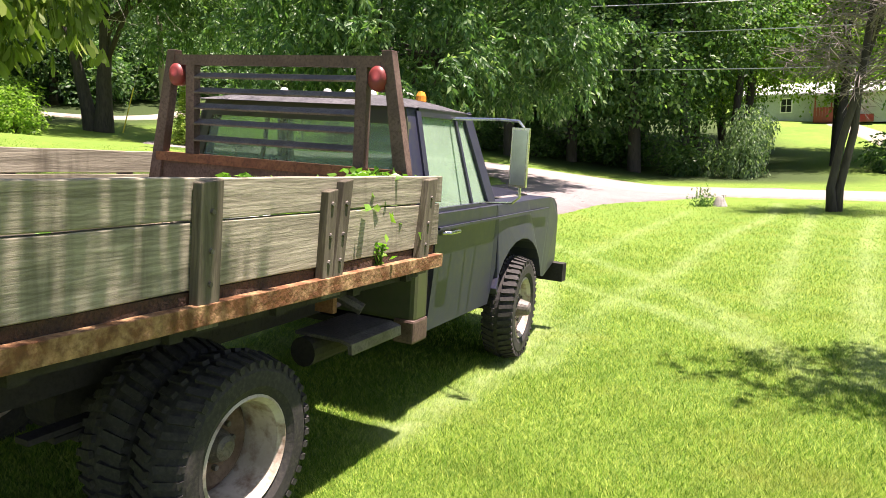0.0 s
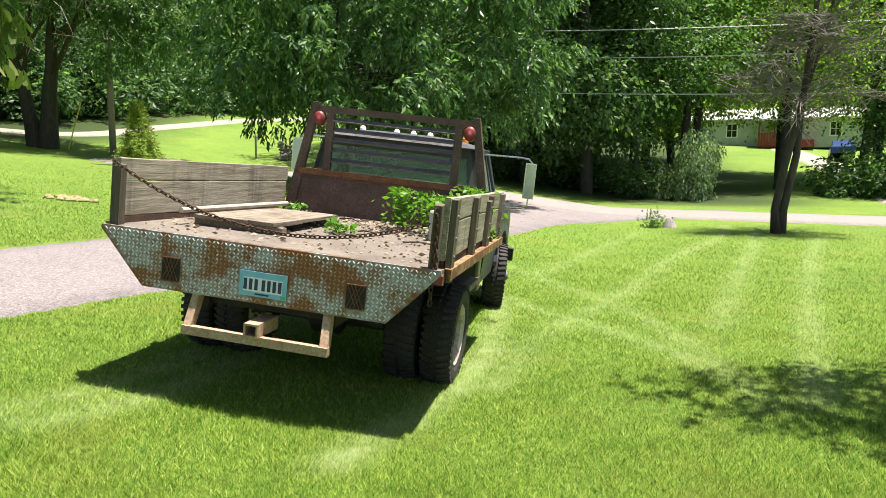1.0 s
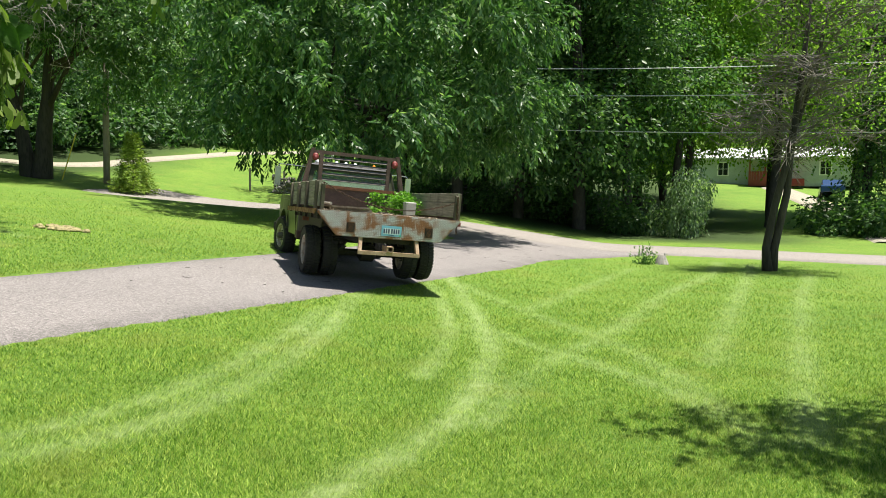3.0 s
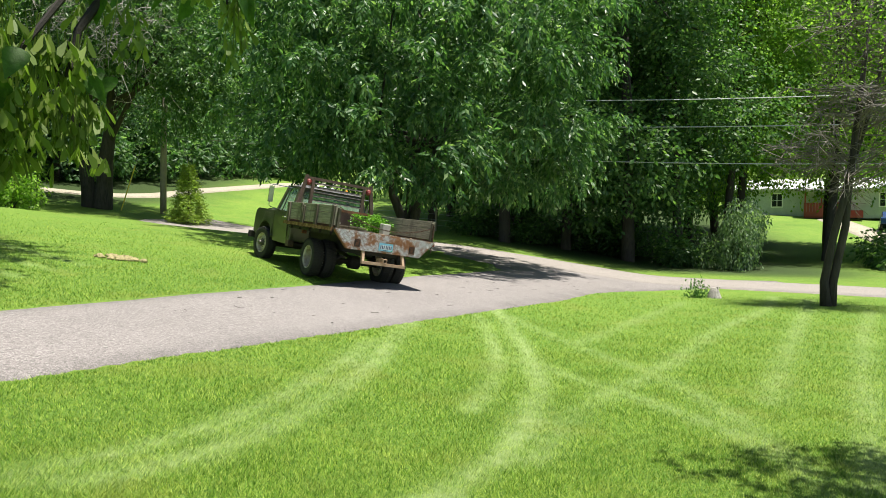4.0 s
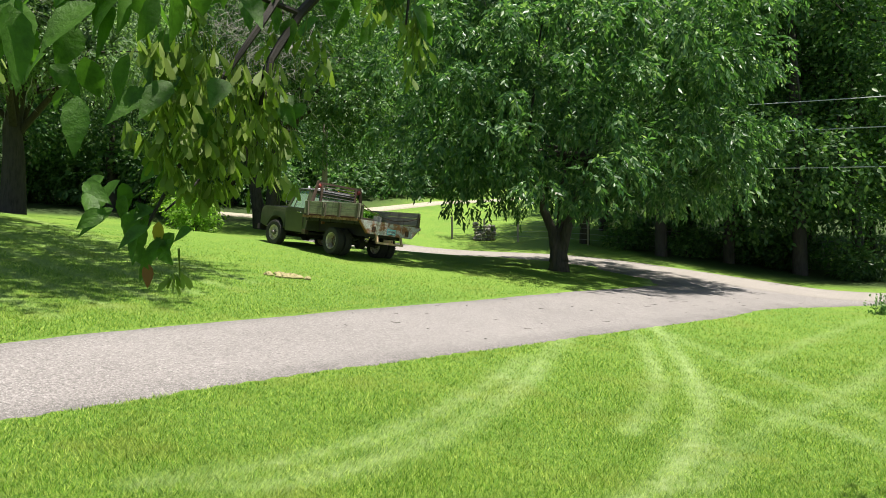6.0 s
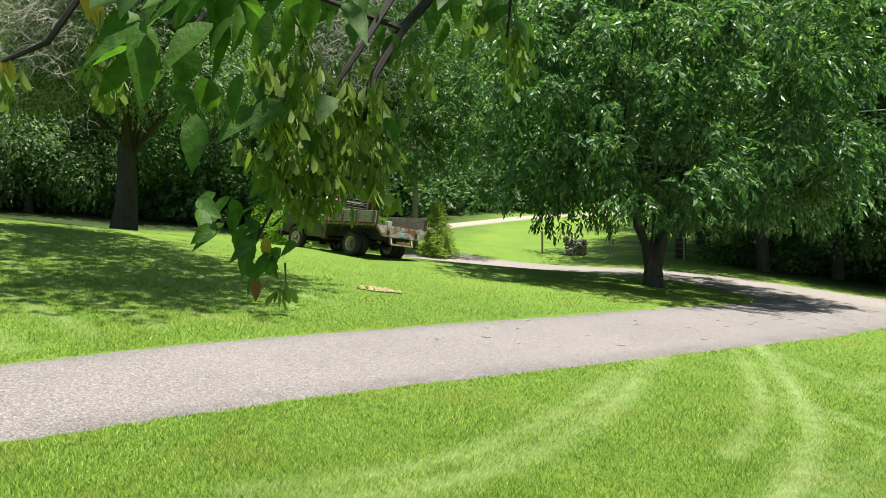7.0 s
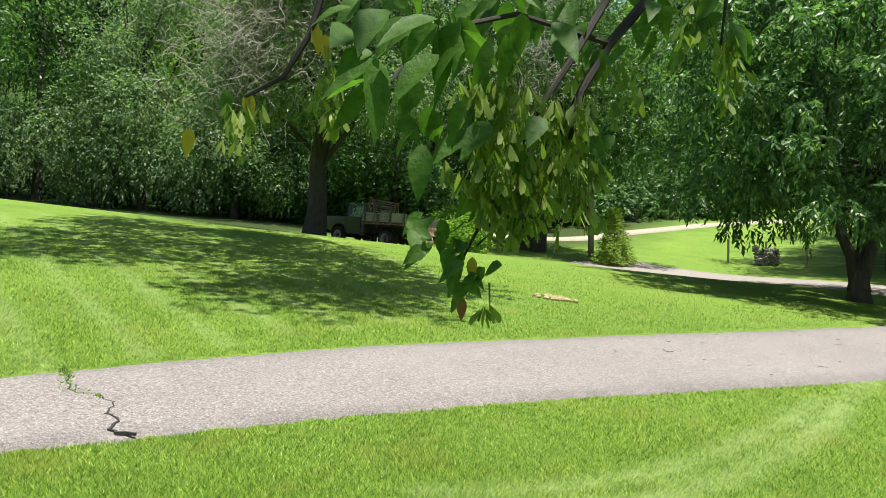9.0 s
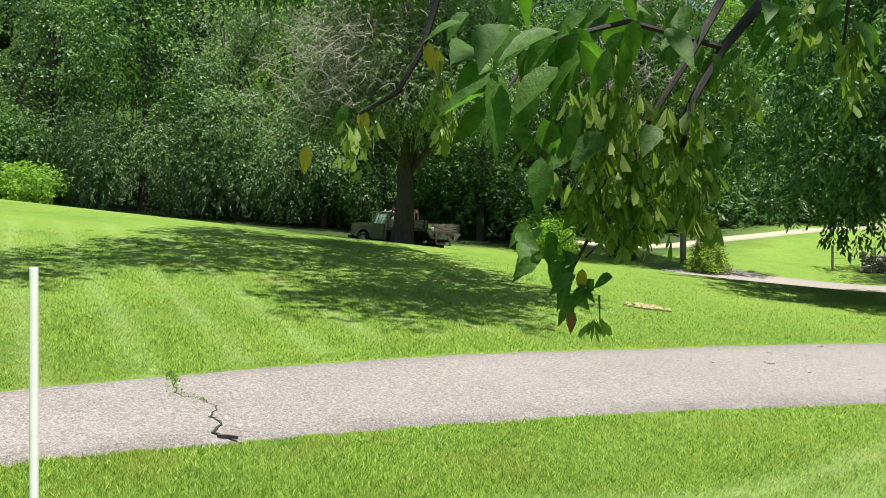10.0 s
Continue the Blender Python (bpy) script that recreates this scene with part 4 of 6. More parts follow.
def build_grass():
    """Blades of the mown lawn where it is near."""
    rng = np.random.default_rng(8)
    n = 1000000
    r = 2.0 * (24.0 / 2.0) ** (rng.random(n) ** 1.15)
    b = np.radians(rng.uniform(-40, 78, n))
    x, y = -r * np.sin(b), r * np.cos(b)
    keep = ~on_drive(x, y, -0.05) & (to_line(x, y, ROAD_LINE) > ROAD_HALF) & (rng.random(n) < 1.6 - r / 16)
    x, y, r = x[keep], y[keep], r[keep]
    n = len(x)
    z = land(x, y)
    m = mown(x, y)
    clump = 0.6 + 0.5 * np.sin(x * 2.1 + 1.3 * np.sin(y * 1.7)) * np.sin(y * 2.6 + x)
    hgt = (0.018 + 0.024 * rng.random(n)) * (0.75 + 0.5 * clump) * (1 - 0.35 * m)
    w = 0.001 + 0.00036 * r
    ang = rng.uniform(0, math.tau, n)
    lean = rng.uniform(0.2, 1.4, n) + 0.6 * m
    la = np.where(rng.random(n) < m, 1.2 + rng.normal(0, 0.4, n), rng.uniform(0, math.tau, n))
    dx, dy = np.cos(ang) * w, np.sin(ang) * w
    base = np.stack([x, y, z - 0.004], 1)
    tip = base + np.stack([np.cos(la) * lean * hgt, np.sin(la) * lean * hgt, hgt], 1)
    off = np.stack([dx, dy, 0 * dx], 1)
    v = np.stack([base - off, base + off, tip], 1).reshape(-1, 3)
    f = np.arange(n * 3).reshape(-1, 3)
    mat, t, bs = nodes_of("grass_blade")
    g = t.nodes.new("ShaderNodeNewGeometry")
    col = ramp(t, g.outputs["Random Per Island"], [(0.0, (0.03, 0.105, 0.008)), (0.5, (0.19, 0.355, 0.03)), (1.0, (0.52, 0.62, 0.14))])
    col = mixed(t, ramp(t, noise_node(t, 2.2, 5, 0.7), [(0.45, (0, 0, 0)), (0.7, (0.5,) * 3)]), col, (0.055, 0.15, 0.01))
    col = mixed(t, ramp(t, noise_node(t, 0.9, 5, 0.7), [(0.52, (0, 0, 0)), (0.72, (0.45,) * 3)]), col, (0.3, 0.32, 0.06))
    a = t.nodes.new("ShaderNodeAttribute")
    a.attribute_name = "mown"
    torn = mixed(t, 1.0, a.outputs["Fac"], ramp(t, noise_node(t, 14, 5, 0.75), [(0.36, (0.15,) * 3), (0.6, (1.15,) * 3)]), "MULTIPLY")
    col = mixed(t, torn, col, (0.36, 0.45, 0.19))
    t.links.new(col, bs.inputs["Base Color"])
    bs.inputs["Roughness"].default_value, bs.inputs["Specular IOR Level"].default_value = 0.6, 0.15
    tr = t.nodes.new("ShaderNodeBsdfTranslucent")
    t.links.new(col, tr.inputs[0])
    mx = t.nodes.new("ShaderNodeMixShader")
    mx.inputs[0].default_value = 0.35
    t.links.new(bs.outputs[0], mx.inputs[1])
    t.links.new(tr.outputs[0], mx.inputs[2])
    t.links.new(mx.outputs[0], t.nodes["Material Output"].inputs[0])
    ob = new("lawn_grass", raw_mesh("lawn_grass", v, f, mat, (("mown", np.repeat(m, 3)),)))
    tagged(ob, "short mown grass blades with clover", "grass", kind="stuff")


# ---- the truck ----
def wheel(name, dish, truck):
    """A lugged tyre on a steel rim, its axle along x, outer side +x, centre at the origin."""
    R, half = 0.395, 0.115
    bm = bmesh.new()
    prof = [(-half * 0.8, 0.225), (-half, 0.27), (-half, 0.33), (-half * 0.86, R - 0.03), (-half * 0.4, R - 0.018), (half * 0.4, R - 0.018), (half * 0.86, R - 0.03), (half, 0.33), (half, 0.27), (half * 0.8, 0.225)]
    lathe(bm, prof, 40, closed=True)
    for k in range(42):
        for side in (-1, 1):
            a = (k + 0.5 * (side > 0)) * math.tau / 42
            c, s = math.cos(a), math.sin(a)
            t = Vector((0, -s, c))
            r = Vector((0, c, s))
            p = Vector((side * half * 0.98, 0, 0)) + r * (R - 0.035)
            q = Vector((side * half * 0.15, 0, 0)) + r * (R - 0.008) + t * 0.018
            bar(bm, p, q, 0.028, 0.018, up=r)
            bar(bm, p + r * 0.012, p - r * 0.018, 0.022, 0.005, up=Vector((1, 0, 0)))
    w = part(name, bm, RUBBER, truck, "worn black lugged tyre on a rusty white rim")
    bm = bmesh.new()
    h = half * 0.85
    lathe(bm, [(h, 0.235), (h + 0.006, 0.225), (h - 0.02, 0.205), (-h, 0.2), (-h, 0.225), (0, 0.228)], 36, closed=True)
    face = -0.075 if dish else 0.055
    prof = [(face - 0.012, 0.0), (face, 0.07), (face, 0.115), (face + (0.02 if dish else -0.02), 0.16), (face - 0.02, 0.202), (face - 0.035, 0.202), (face - 0.03, 0.1), (face - 0.03, 0.0)]
    part("rim", bm, RIMPAINT, w, "chipped white steel rim stained with rust")
    bm = bmesh.new()
    lathe(bm, prof, 30)
    part("rim_dish", bm, RIM_RUST if dish else RIMPAINT, w, "rusty dished wheel centre" if dish else "")
    bm = bmesh.new()
    tip = -0.01 if dish else 0.15
    lathe(bm, [(face - 0.01, 0.0), (face - 0.01, 0.072), (face + 0.03, 0.066), (tip, 0.05), (tip + 0.012, 0.03), (tip + 0.012, 0.0)], 18)
    part("hub", bm, HUBSTEEL, w, "greasy steel hub")
    for k in range(8):
        a = k * math.tau / 8
        bm = bmesh.new()
        lathe(bm, [(face - 0.005, 0.0), (face - 0.005, 0.012), (face + 0.02, 0.012), (face + 0.02, 0.0)], 6, centre=(0, 0.095 * math.cos(a), 0.095 * math.sin(a)))
        part("lug_nut", bm, HUBSTEEL, w)
    return w


def tail_lozenges(bm, y):
    """Raised lozenges of tread plate over the tail apron."""
    p = 0.027
    for i in range(-41, 42):
        for j in range(15):
            x, z = i * p, 0.735 + j * p * 0.9
            edge = 0.80 + (z - 0.716) / 0.354 * 0.29
            if abs(x) > edge - 0.02 or z > 1.055 or (abs(abs(x) - 0.6) < 0.075 and abs(z - 0.848) < 0.095) or (abs(x - 0.017) < 0.165 and abs(z - 0.837) < 0.09):
                continue
            d = Vector((1, 0, 1)).normalized() if (i + j) % 2 else Vector((1, 0, -1)).normalized()
            n = Vector((d.z, 0, -d.x))
            c = Vector((x, y, z))
            ring = [c + d * 0.0135, c + n * 0.0048, c - d * 0.0135, c - n * 0.0048]
            vs = [bm.verts.new(q) for q in ring]
            top = bm.verts.new(c + Vector((0, -0.0035, 0)))
            for k in range(4):
                bm.faces.new((vs[k], vs[(k + 1) % 4], top))


def link_chain(bm, a, b, sag, n, r=0.0048):
    """A hanging chain of oval links."""
    a, b = Vector(a), Vector(b)
    pts = [a.lerp(b, s) - Vector((0, 0, sag * 4 * s * (1 - s))) for s in np.linspace(0, 1, n + 1)]
    for i, (p, q) in enumerate(zip(pts, pts[1:])):
        d = (q - p).normalized()
        s = d.orthogonal().normalized()
        s = Matrix.Rotation(i * math.pi / 2, 3, d) @ s
        L = (q - p).length * 0.68
        m = (p + q) / 2
        ring = [m + d * L * math.cos(t) + s * 0.0125 * math.sin(t) for t in (k * math.tau / 8 for k in range(8))]
        tube(bm, ring + [ring[0]], r, 4, False)


def bed_dip(y):
    """How far the bed lies below its tail's level."""
    return 0.019 * (y + 1.28)


def build_truck():
    truck = thing("flatbed_truck", "old dark flatbed truck with weathered wooden stake sides", "truck")

    # chassis
    bm = bmesh.new()
    for s in (-1, 1):
        box(bm, s * 0.42 - 0.035, s * 0.42 + 0.035, -1.2, 3.7, 0.62, 0.78)
    for y in (-1.1, -0.3, 0.7, 1.6, 2.6, 3.6):
        box(bm, -0.42, 0.42, y - 0.04, y + 0.04, 0.64, 0.74)
    part("chassis_frame", bm, CHASSIS, truck, bevel=0.006)
    for y, w in ((0.0, 0.86), (3.11, 0.86)):
        bm = bmesh.new()
        tube(bm, [(-w, y, 0.39), (w, y, 0.39)], 0.055, 10)
        lathe(bm, [(-0.16, 0.05), (-0.1, 0.14), (0.1, 0.14), (0.16, 0.05)], 14, centre=(0.0 if y == 0 else 0.2, y, 0.39))
        part("axle", bm, CHASSIS, truck)
    for y in (0.0, 3.11):
        for s in (-1, 1):
            bm = bmesh.new()
            for k in range(4):
                L = 0.55 - 0.1 * k
                box(bm, s * 0.5 - 0.035, s * 0.5 + 0.035, y - L, y + L, 0.47 + 0.028 * -k + 0.03, 0.492 + 0.028 * -k + 0.03)
            part("leaf_spring", bm, CHASSIS, truck)
    bm = bmesh.new()
    tube(bm, [(0.1, 0.1, 0.42), (0.1, 1.4, 0.58), (0.1, 2.2, 0.6)], 0.04, 8)
    tube(bm, [(-0.25, 2.4, 0.5), (-0.3, 1.2, 0.52), (-0.35, 0.4, 0.52), (-0.6, -0.4, 0.55)], 0.028, 8)
    part("drive_shaft", bm, CHASSIS, truck)
    bm = bmesh.new()
    box(bm, -0.3, 0.3, 1.9, 3.6, 0.45, 0.9)
    part("engine", bm, CHASSIS, truck, bevel=0.04)
    bm = bmesh.new()
    prism(bm, [(0.62, 0.64), (0.9, 0.64), (0.96, 0.625), (0.965, 0.57), (0.94, 0.57), (0.935, 0.61), (0.89, 0.622), (0.62, 0.622)], "y", 0.82, 1.3)
    step = part("side_step", bm, HUBSTEEL, truck, "bent grey steel step below the bed", bevel=0.003)
    bm = bmesh.new()
    tube(bm, [(0.7, 0.78, 0.55), (0.7, 1.36, 0.55)], 0.075, 14)
    part("tank", bm, CHASSIS, step, "dark round tank under the step", bevel=0.01)
    bm = bmesh.new()
    tube(bm, [(0.55, 1.02, 0.8), (0.75, 1.02, 0.8), (0.86, 1.06, 0.74)], 0.035, 8)
    part("filler_neck", bm, HUBSTEEL, truck)

    # bed
    bm = bmesh.new()
    box(bm, -1.085, 1.085, -1.28, 1.42, 1.035, 1.07)
    part("deck", bm, DECK, truck, "rust-brown steel deck strewn with dead leaves")
    for s in (-1, 1):
        bm = bmesh.new()
        prism(bm, [(1.088, 1.075), (1.13, 1.075), (1.13, 1.005), (1.118, 1.005), (1.118, 1.06), (1.088, 1.06)], "y", -1.2, 1.42)
        for v in bm.verts:
            v.co.x *= s
        part("side_rail", bm, RUST_RAIL, truck, "rusty angle-iron rail", bevel=0.003)
        bm = bmesh.new()
        box(bm, min(s * 0.93, s * 0.985), max(s * 0.93, s * 0.985), -1.27, 1.42, 0.93, 1.034)
        part("side_channel", bm, CHASSIS, truck)
    for y in (-0.9, -0.35, 0.2, 0.75, 1.25):
        bm = bmesh.new()
        box(bm, -1.02, 1.02, y - 0.03, y + 0.03, 0.93, 1.034)
        part("cross_member", bm, CHASSIS, truck)
    bm = bmesh.new()
    box(bm, -0.47, -0.37, -1.2, 1.5, 0.78, 0.93), box(bm, 0.37, 0.47, -1.2, 1.5, 0.78, 0.93)
    part("subframe", bm, CHASSIS, truck)

    # tail apron with its tread
    bm = bmesh.new()
    prism(bm, [(-1.09, 1.072), (-1.09, 1.045), (-0.79, 0.716), (0.79, 0.716), (1.09, 1.045), (1.09, 1.072)], "y", -1.3, -1.284)
    apron = part("tail_apron", bm, PLATE_STEEL, truck, "rusty diamond tread plate across the tail", bevel=0.002)
    bm = bmesh.new()
    tail_lozenges(bm, -1.3005)
    part("tread", bm, LOZENGE, apron, kind="stuff")
    for s in (-1, 1):
        bm = bmesh.new()
        prism(bm, [(s * 1.09, 1.04), (s * 0.79, 0.716), (s * 0.77, 0.716), (s * 1.06, 1.04)], "y", -1.284, -1.2)
        part("apron_return", bm, RUST, apron)
        bm = bmesh.new()
        box(bm, s * 0.597 - 0.06, s * 0.597 + 0.06, -1.305, -1.3, 0.773, 0.923)
        lamp = part("tail_lamp", bm, CHASSIS, apron, "dark tail lamp behind rusty mesh")
        bm = bmesh.new()
        for k in range(-5, 6):
            for d in (-1, 1):
                x0, z0, x1, z1 = k * 0.022 - 0.03, -0.07, k * 0.022 + 0.03, 0.07
                a, b = Vector((x0 * d, 0, z0)), Vector((x1 * d, 0, z1))
                if max(abs(a.x), abs(b.x)) < 0.062:
                    bar(bm, Vector((s * 0.597, -1.31, 0.848)) + a, Vector((s * 0.597, -1.31, 0.848)) + b, 0.003, 0.003, up=(0, 1, 0))
        for z in (0.775, 0.921):
            bar(bm, (s * 0.6 - 0.06, -1.308, z), (s * 0.6 + 0.06, -1.308, z), 0.006, 0.006)
        part("lamp_mesh", bm, RUST, apron)
    # number plate with plain bars
    bm = bmesh.new()
    box(bm, 0.017 - 0.1525, 0.017 + 0.1525, -1.312, -1.3085, 0.761, 0.913)
    plate = part("number_plate", bm, PLATE_BLUE, truck, "white and light blue number plate", bevel=0.001)
    bm = bmesh.new()
    box(bm, 0.017 - 0.125, 0.017 + 0.125, -1.3135, -1.3122, 0.79, 0.875)
    part("plate_panel", bm, PLATE_WHITE, plate)
    for k in range(7):
        x = 0.017 - 0.112 + 0.035 * k + (0.012 if k > 2 else 0)
        bm = bmesh.new()
        box(bm, x - 0.011, x + 0.011, -1.3145, -1.3137, 0.8, 0.868)
        part("plate_bar", bm, NAVY, plate)
    bm = bmesh.new()
    box(bm, -0.03, 0.06, -1.3145, -1.3137, 0.772, 0.782)
    part("plate_bar", bm, NAVY, plate)
    bm = bmesh.new()
    box(bm, 0.135, 0.165, -1.3145, -1.3137, 0.765, 0.785)
    part("plate_sticker", bm, GREEN, plate)
    # hitch frame
    bm = bmesh.new()
    for s in (-1, 1):
        bar(bm, (s * 0.425, -1.24, 0.74), (s * 0.445, -1.33, 0.48), 0.06, 0.05, up=(1, 0, 0))
    bar(bm, (-0.47, -1.335, 0.5), (0.47, -1.335, 0.5), 0.05, 0.055)
    hitch = part("hitch_frame", bm, TAN_STEEL, truck, "sun-bleached rusty hitch frame", bevel=0.004)
    bm = bmesh.new()
    for x0, x1, z0, z1 in ((-0.045, 0.045, 0.6, 0.612), (-0.045, 0.045, 0.528, 0.54), (-0.045, -0.033, 0.54, 0.6), (0.033, 0.045, 0.54, 0.6)):
        box(bm, x0, x1, -1.4, -1.1, z0, z1)
    part("receiver", bm, TAN_STEEL, hitch)
    bm = bmesh.new()
    box(bm, 0.95, 1.1, -1.295, -1.25, 0.985, 1.04)
    part("marker_lamp", bm, RED, truck, "small red corner lamp")

    # stake sides
    for s in (-1, 1):
        for z0, z1, y0, y1 in ((1.118, 1.342, -1.2, 1.43), (1.349, 1.487, -1.2, 1.45)):
            bm = bmesh.new()
            rings = []
            for k in range(15):
                y = y0 + (y1 - y0) * k / 14
                o, lo, hi = 0.004 * math.sin(k), z0 + 0.0015 * math.sin(2 * k), z1 + 0.0015 * math.cos(1.7 * k)
                ring = [(1.047, lo), (1.079, lo), (1.082, lo + 0.004), (1.082, hi - 0.004), (1.079, hi), (1.047, hi), (1.045, hi - 0.004), (1.045, lo + 0.004)]
                rings.append([bm.verts.new((s * (x + o), y, z)) for x, z in ring])
            for a, b in zip(rings, rings[1:]):
                for k in range(8):
                    bm.faces.new((a[k], a[(k + 1) % 8], b[(k + 1) % 8], b[k]))
            bm.faces.new(rings[0]), bm.faces.new(rings[-1])
            part("side_board", bm, BOARD, truck, "weathered grey plank", bevel=0.0)
        for k, (y, z1, lean) in enumerate(((-1.13, 1.49, 0.0), (-0.31, 1.485, 0.02), (0.36, 1.44, 0.03), (0.43, 1.48, 0.07), (1.2, 1.48, 0.08))):
            bm = bmesh.new()
            w = 0.035 if k in (2, 3) else 0.05
            prism(bm, [(y - w, 0.99), (y + w, 0.99), (y + w + lean, z1), (y - w + lean, z1 - 0.01)], "x", s * 1.082, s * 1.122)
            stake = part("stake", bm, STAKE, truck, "dark weathered stake", bevel=0.004)
            for z in (1.14, 1.25, 1.38):
                bm = bmesh.new()
                lathe(bm, [(s * 1.122, 0.0), (s * 1.122, 0.011), (s * 1.13, 0.009), (s * 1.13, 0)], 8, centre=(0, y + lean * (z - 0.99) / 0.48, z))
                part("bolt", bm, HUBSTEEL, stake)
        bm = bmesh.new()
        box(bm, min(s * 1.045, s * 1.075), max(s * 1.045, s * 1.075), -1.19, 1.41, 1.071, 1.113)
        part("rust_strip", bm, RUST_DARK, truck, "crumbling dark rust under the boards")
        bm = bmesh.new()
        prism(bm, [(-1.27, 1.07), (-1.2, 1.07), (-1.2, 1.45), (-1.27, 1.44)], "x", s * 1.0, s * 1.05)
        part("end_post", bm, STAKE, truck, bevel=0.004)

    # the bed dips a little towards the cab
    for ob in truck.children_recursive:
        if ob.name.split(".")[0] in ("deck", "side_rail", "side_channel", "cross_member", "side_board", "stake", "bolt", "rust_strip", "end_post"):
            for v in ob.data.vertices:
                v.co.z -= bed_dip(v.co.y)

    # headache rack
    bm = bmesh.new()
    for s in (-1, 1):
        prism(bm, [(s * 1.02, 1.02), (s * 0.92, 1.02), (s * 0.74, 2.08), (s * 0.805, 2.08)], "y", 1.33, 1.39)
    box(bm, -0.762, 0.762, 1.335, 1.385, 1.99, 2.05)
    rack = part("headache_rack", bm, RUST_BROWN, truck, "rusty steel rack behind the cab", bevel=0.004)
    for s in (-1, 1):
        bm = bmesh.new()
        box(bm, s * 0.62 - 0.035, s * 0.62 + 0.035, 1.335, 1.385, 1.45, 1.989)
        part("inner_post", bm, RUST_BROWN, rack, bevel=0.004)
        bm = bmesh.new()
        lathe(bm, [(1.27, 0.0), (1.275, 0.035), (1.29, 0.056), (1.35, 0.058), (1.352, 0.0)], 18, axis="y", centre=(s * 0.727, 0.03, 1.93))
        for v in bm.verts:
            v.co.z = 1.93 + (v.co.z - 1.93) * 1.2
        part("red_lamp", bm, RED, rack, "round faded red lamp", smooth=True)
    bm = bmesh.new()
    prism(bm, [(-0.94, 1.025), (0.94, 1.025), (0.9, 1.41), (-0.9, 1.41)], "y", 1.355, 1.362)
    part("rack_panel", bm, RUST_BROWN, rack, "rust-brown sheet steel panel")
    bm = bmesh.new()
    box(bm, -0.9, 0.9, 1.325, 1.395, 1.395, 1.45)
    part("lower_rail", bm, RUST, rack, bevel=0.004)
    for z in (1.545, 1.645, 1.74, 1.835, 1.925):
        bm = bmesh.new()
        prism(bm, [(1.335, z - 0.016), (1.388, z + 0.014), (1.383, z + 0.024), (1.33, z - 0.006)], "x", -0.586, 0.586)
        part("louvre", bm, HUBSTEEL, rack)

    # cab
    built = set(truck.children_recursive)
    CX, BELT = 0.95, 1.2
    def tumble(z):
        """Half width of the greenhouse at a height."""
        return 0.9 - 0.15 * (z - BELT) / 0.62
    bm = bmesh.new()
    prism(bm, [(1.5, 0.58), (1.5, BELT), (1.66, BELT), (1.66, 0.58)], "x", -0.93, 0.93)
    part("cab_back", bm, PAINT, truck, bevel=0.03)
    for s in (-1, 1):
        # The right side carries the painted sky reflection, the left the lawn's.
        side_paint = PAINT_SKY_TINT if s > 0 else PAINT
        bm = bmesh.new()
        prism(bm, [(1.49, 0.46), (1.66, 0.46), (1.66, 0.6), (1.49, 0.6)], "x", s * 0.8, s * 0.935)
        part("cab_corner", bm, RUST_BROWN, truck, "rusted-through cab corner", bevel=0.015)
        bm = bmesh.new()
        side = lambda p, a=s: a * (CX - 0.09 * max(0, (0.85 - p[1])) - 0.05 * max(0, p[1] - 1.1))
        prism(bm, [(1.668, 0.5), (2.55, 0.5), (2.6, 0.75), (2.585, 1.1), (2.55, BELT), (1.668, BELT), (1.668, 1.1), (1.668, 0.85)], "x", s * 0.84, side)
        door = part("door", bm, side_paint, truck, "dull dark door with a bluish sky reflection in its colour" if s > 0 else "faded dark door with a green lawn reflection in its colour", bevel=0.008)
        bm = bmesh.new()
        tube(bm, [(s * 0.948, 1.76, 1.08), (s * 0.99, 1.78, 1.085), (s * 0.99, 1.9, 1.085), (s * 0.948, 1.92, 1.08)], 0.011, 8)
        part("door_handle", bm, CHROME, door, "chrome door handle")
        bm = bmesh.new()
        box(bm, min(s * 0.945, s * 0.962), max(s * 0.945, s * 0.962), 1.7, 3.6, 1.105, 1.12)
        part("side_moulding", bm, side_paint, door)
        # window frame and panes
        t = 0.03
        outer = [(1.68, BELT), (2.52, BELT), (2.34, 1.78), (1.71, 1.78)]
        bm = bmesh.new()
        for (ya, za), (yb, zb) in zip(outer, outer[1:] + outer[:1]):
            bar(bm, (s * (tumble(za) - 0.01), ya, za), (s * (tumble(zb) - 0.01), yb, zb), 0.05, 0.045, up=(1, 0, 0))
        bar(bm, (s * (tumble(BELT) - 0.01), 2.26, BELT), (s * (tumble(1.77) - 0.01), 2.2, 1.77), 0.025, 0.025, up=(1, 0, 0))
        part("window_frame", bm, side_paint, door, bevel=0.004)
        bm = bmesh.new()
        prism(bm, outer, "x", lambda p, a=s: a * (tumble(p[1]) - 0.016), lambda p, a=s: a * (tumble(p[1]) - 0.012))
        pane = part("side_window", bm, GLASS, door)
        pane.visible_shadow = False
        # rear quarter and front pillar
        bm = bmesh.new()
        prism(bm, [(1.5, BELT), (1.68, BELT), (1.72, 1.8), (1.6, 1.8)], "x", lambda p, a=s: a * (tumble(p[1]) - 0.06), lambda p, a=s: a * tumble(p[1]))
        part("rear_pillar", bm, side_paint, truck, bevel=0.01)
        bm = bmesh.new()
        bar(bm, (s * 0.875, 2.58, BELT), (s * (tumble(1.8) - 0.02), 2.38, 1.8), 0.07, 0.06, up=(1, 0, 0))
        part("front_pillar", bm, side_paint, truck, bevel=0.01)
    # Unseen floor, added so that sun through the windows stays off the ground.
    bm = bmesh.new()
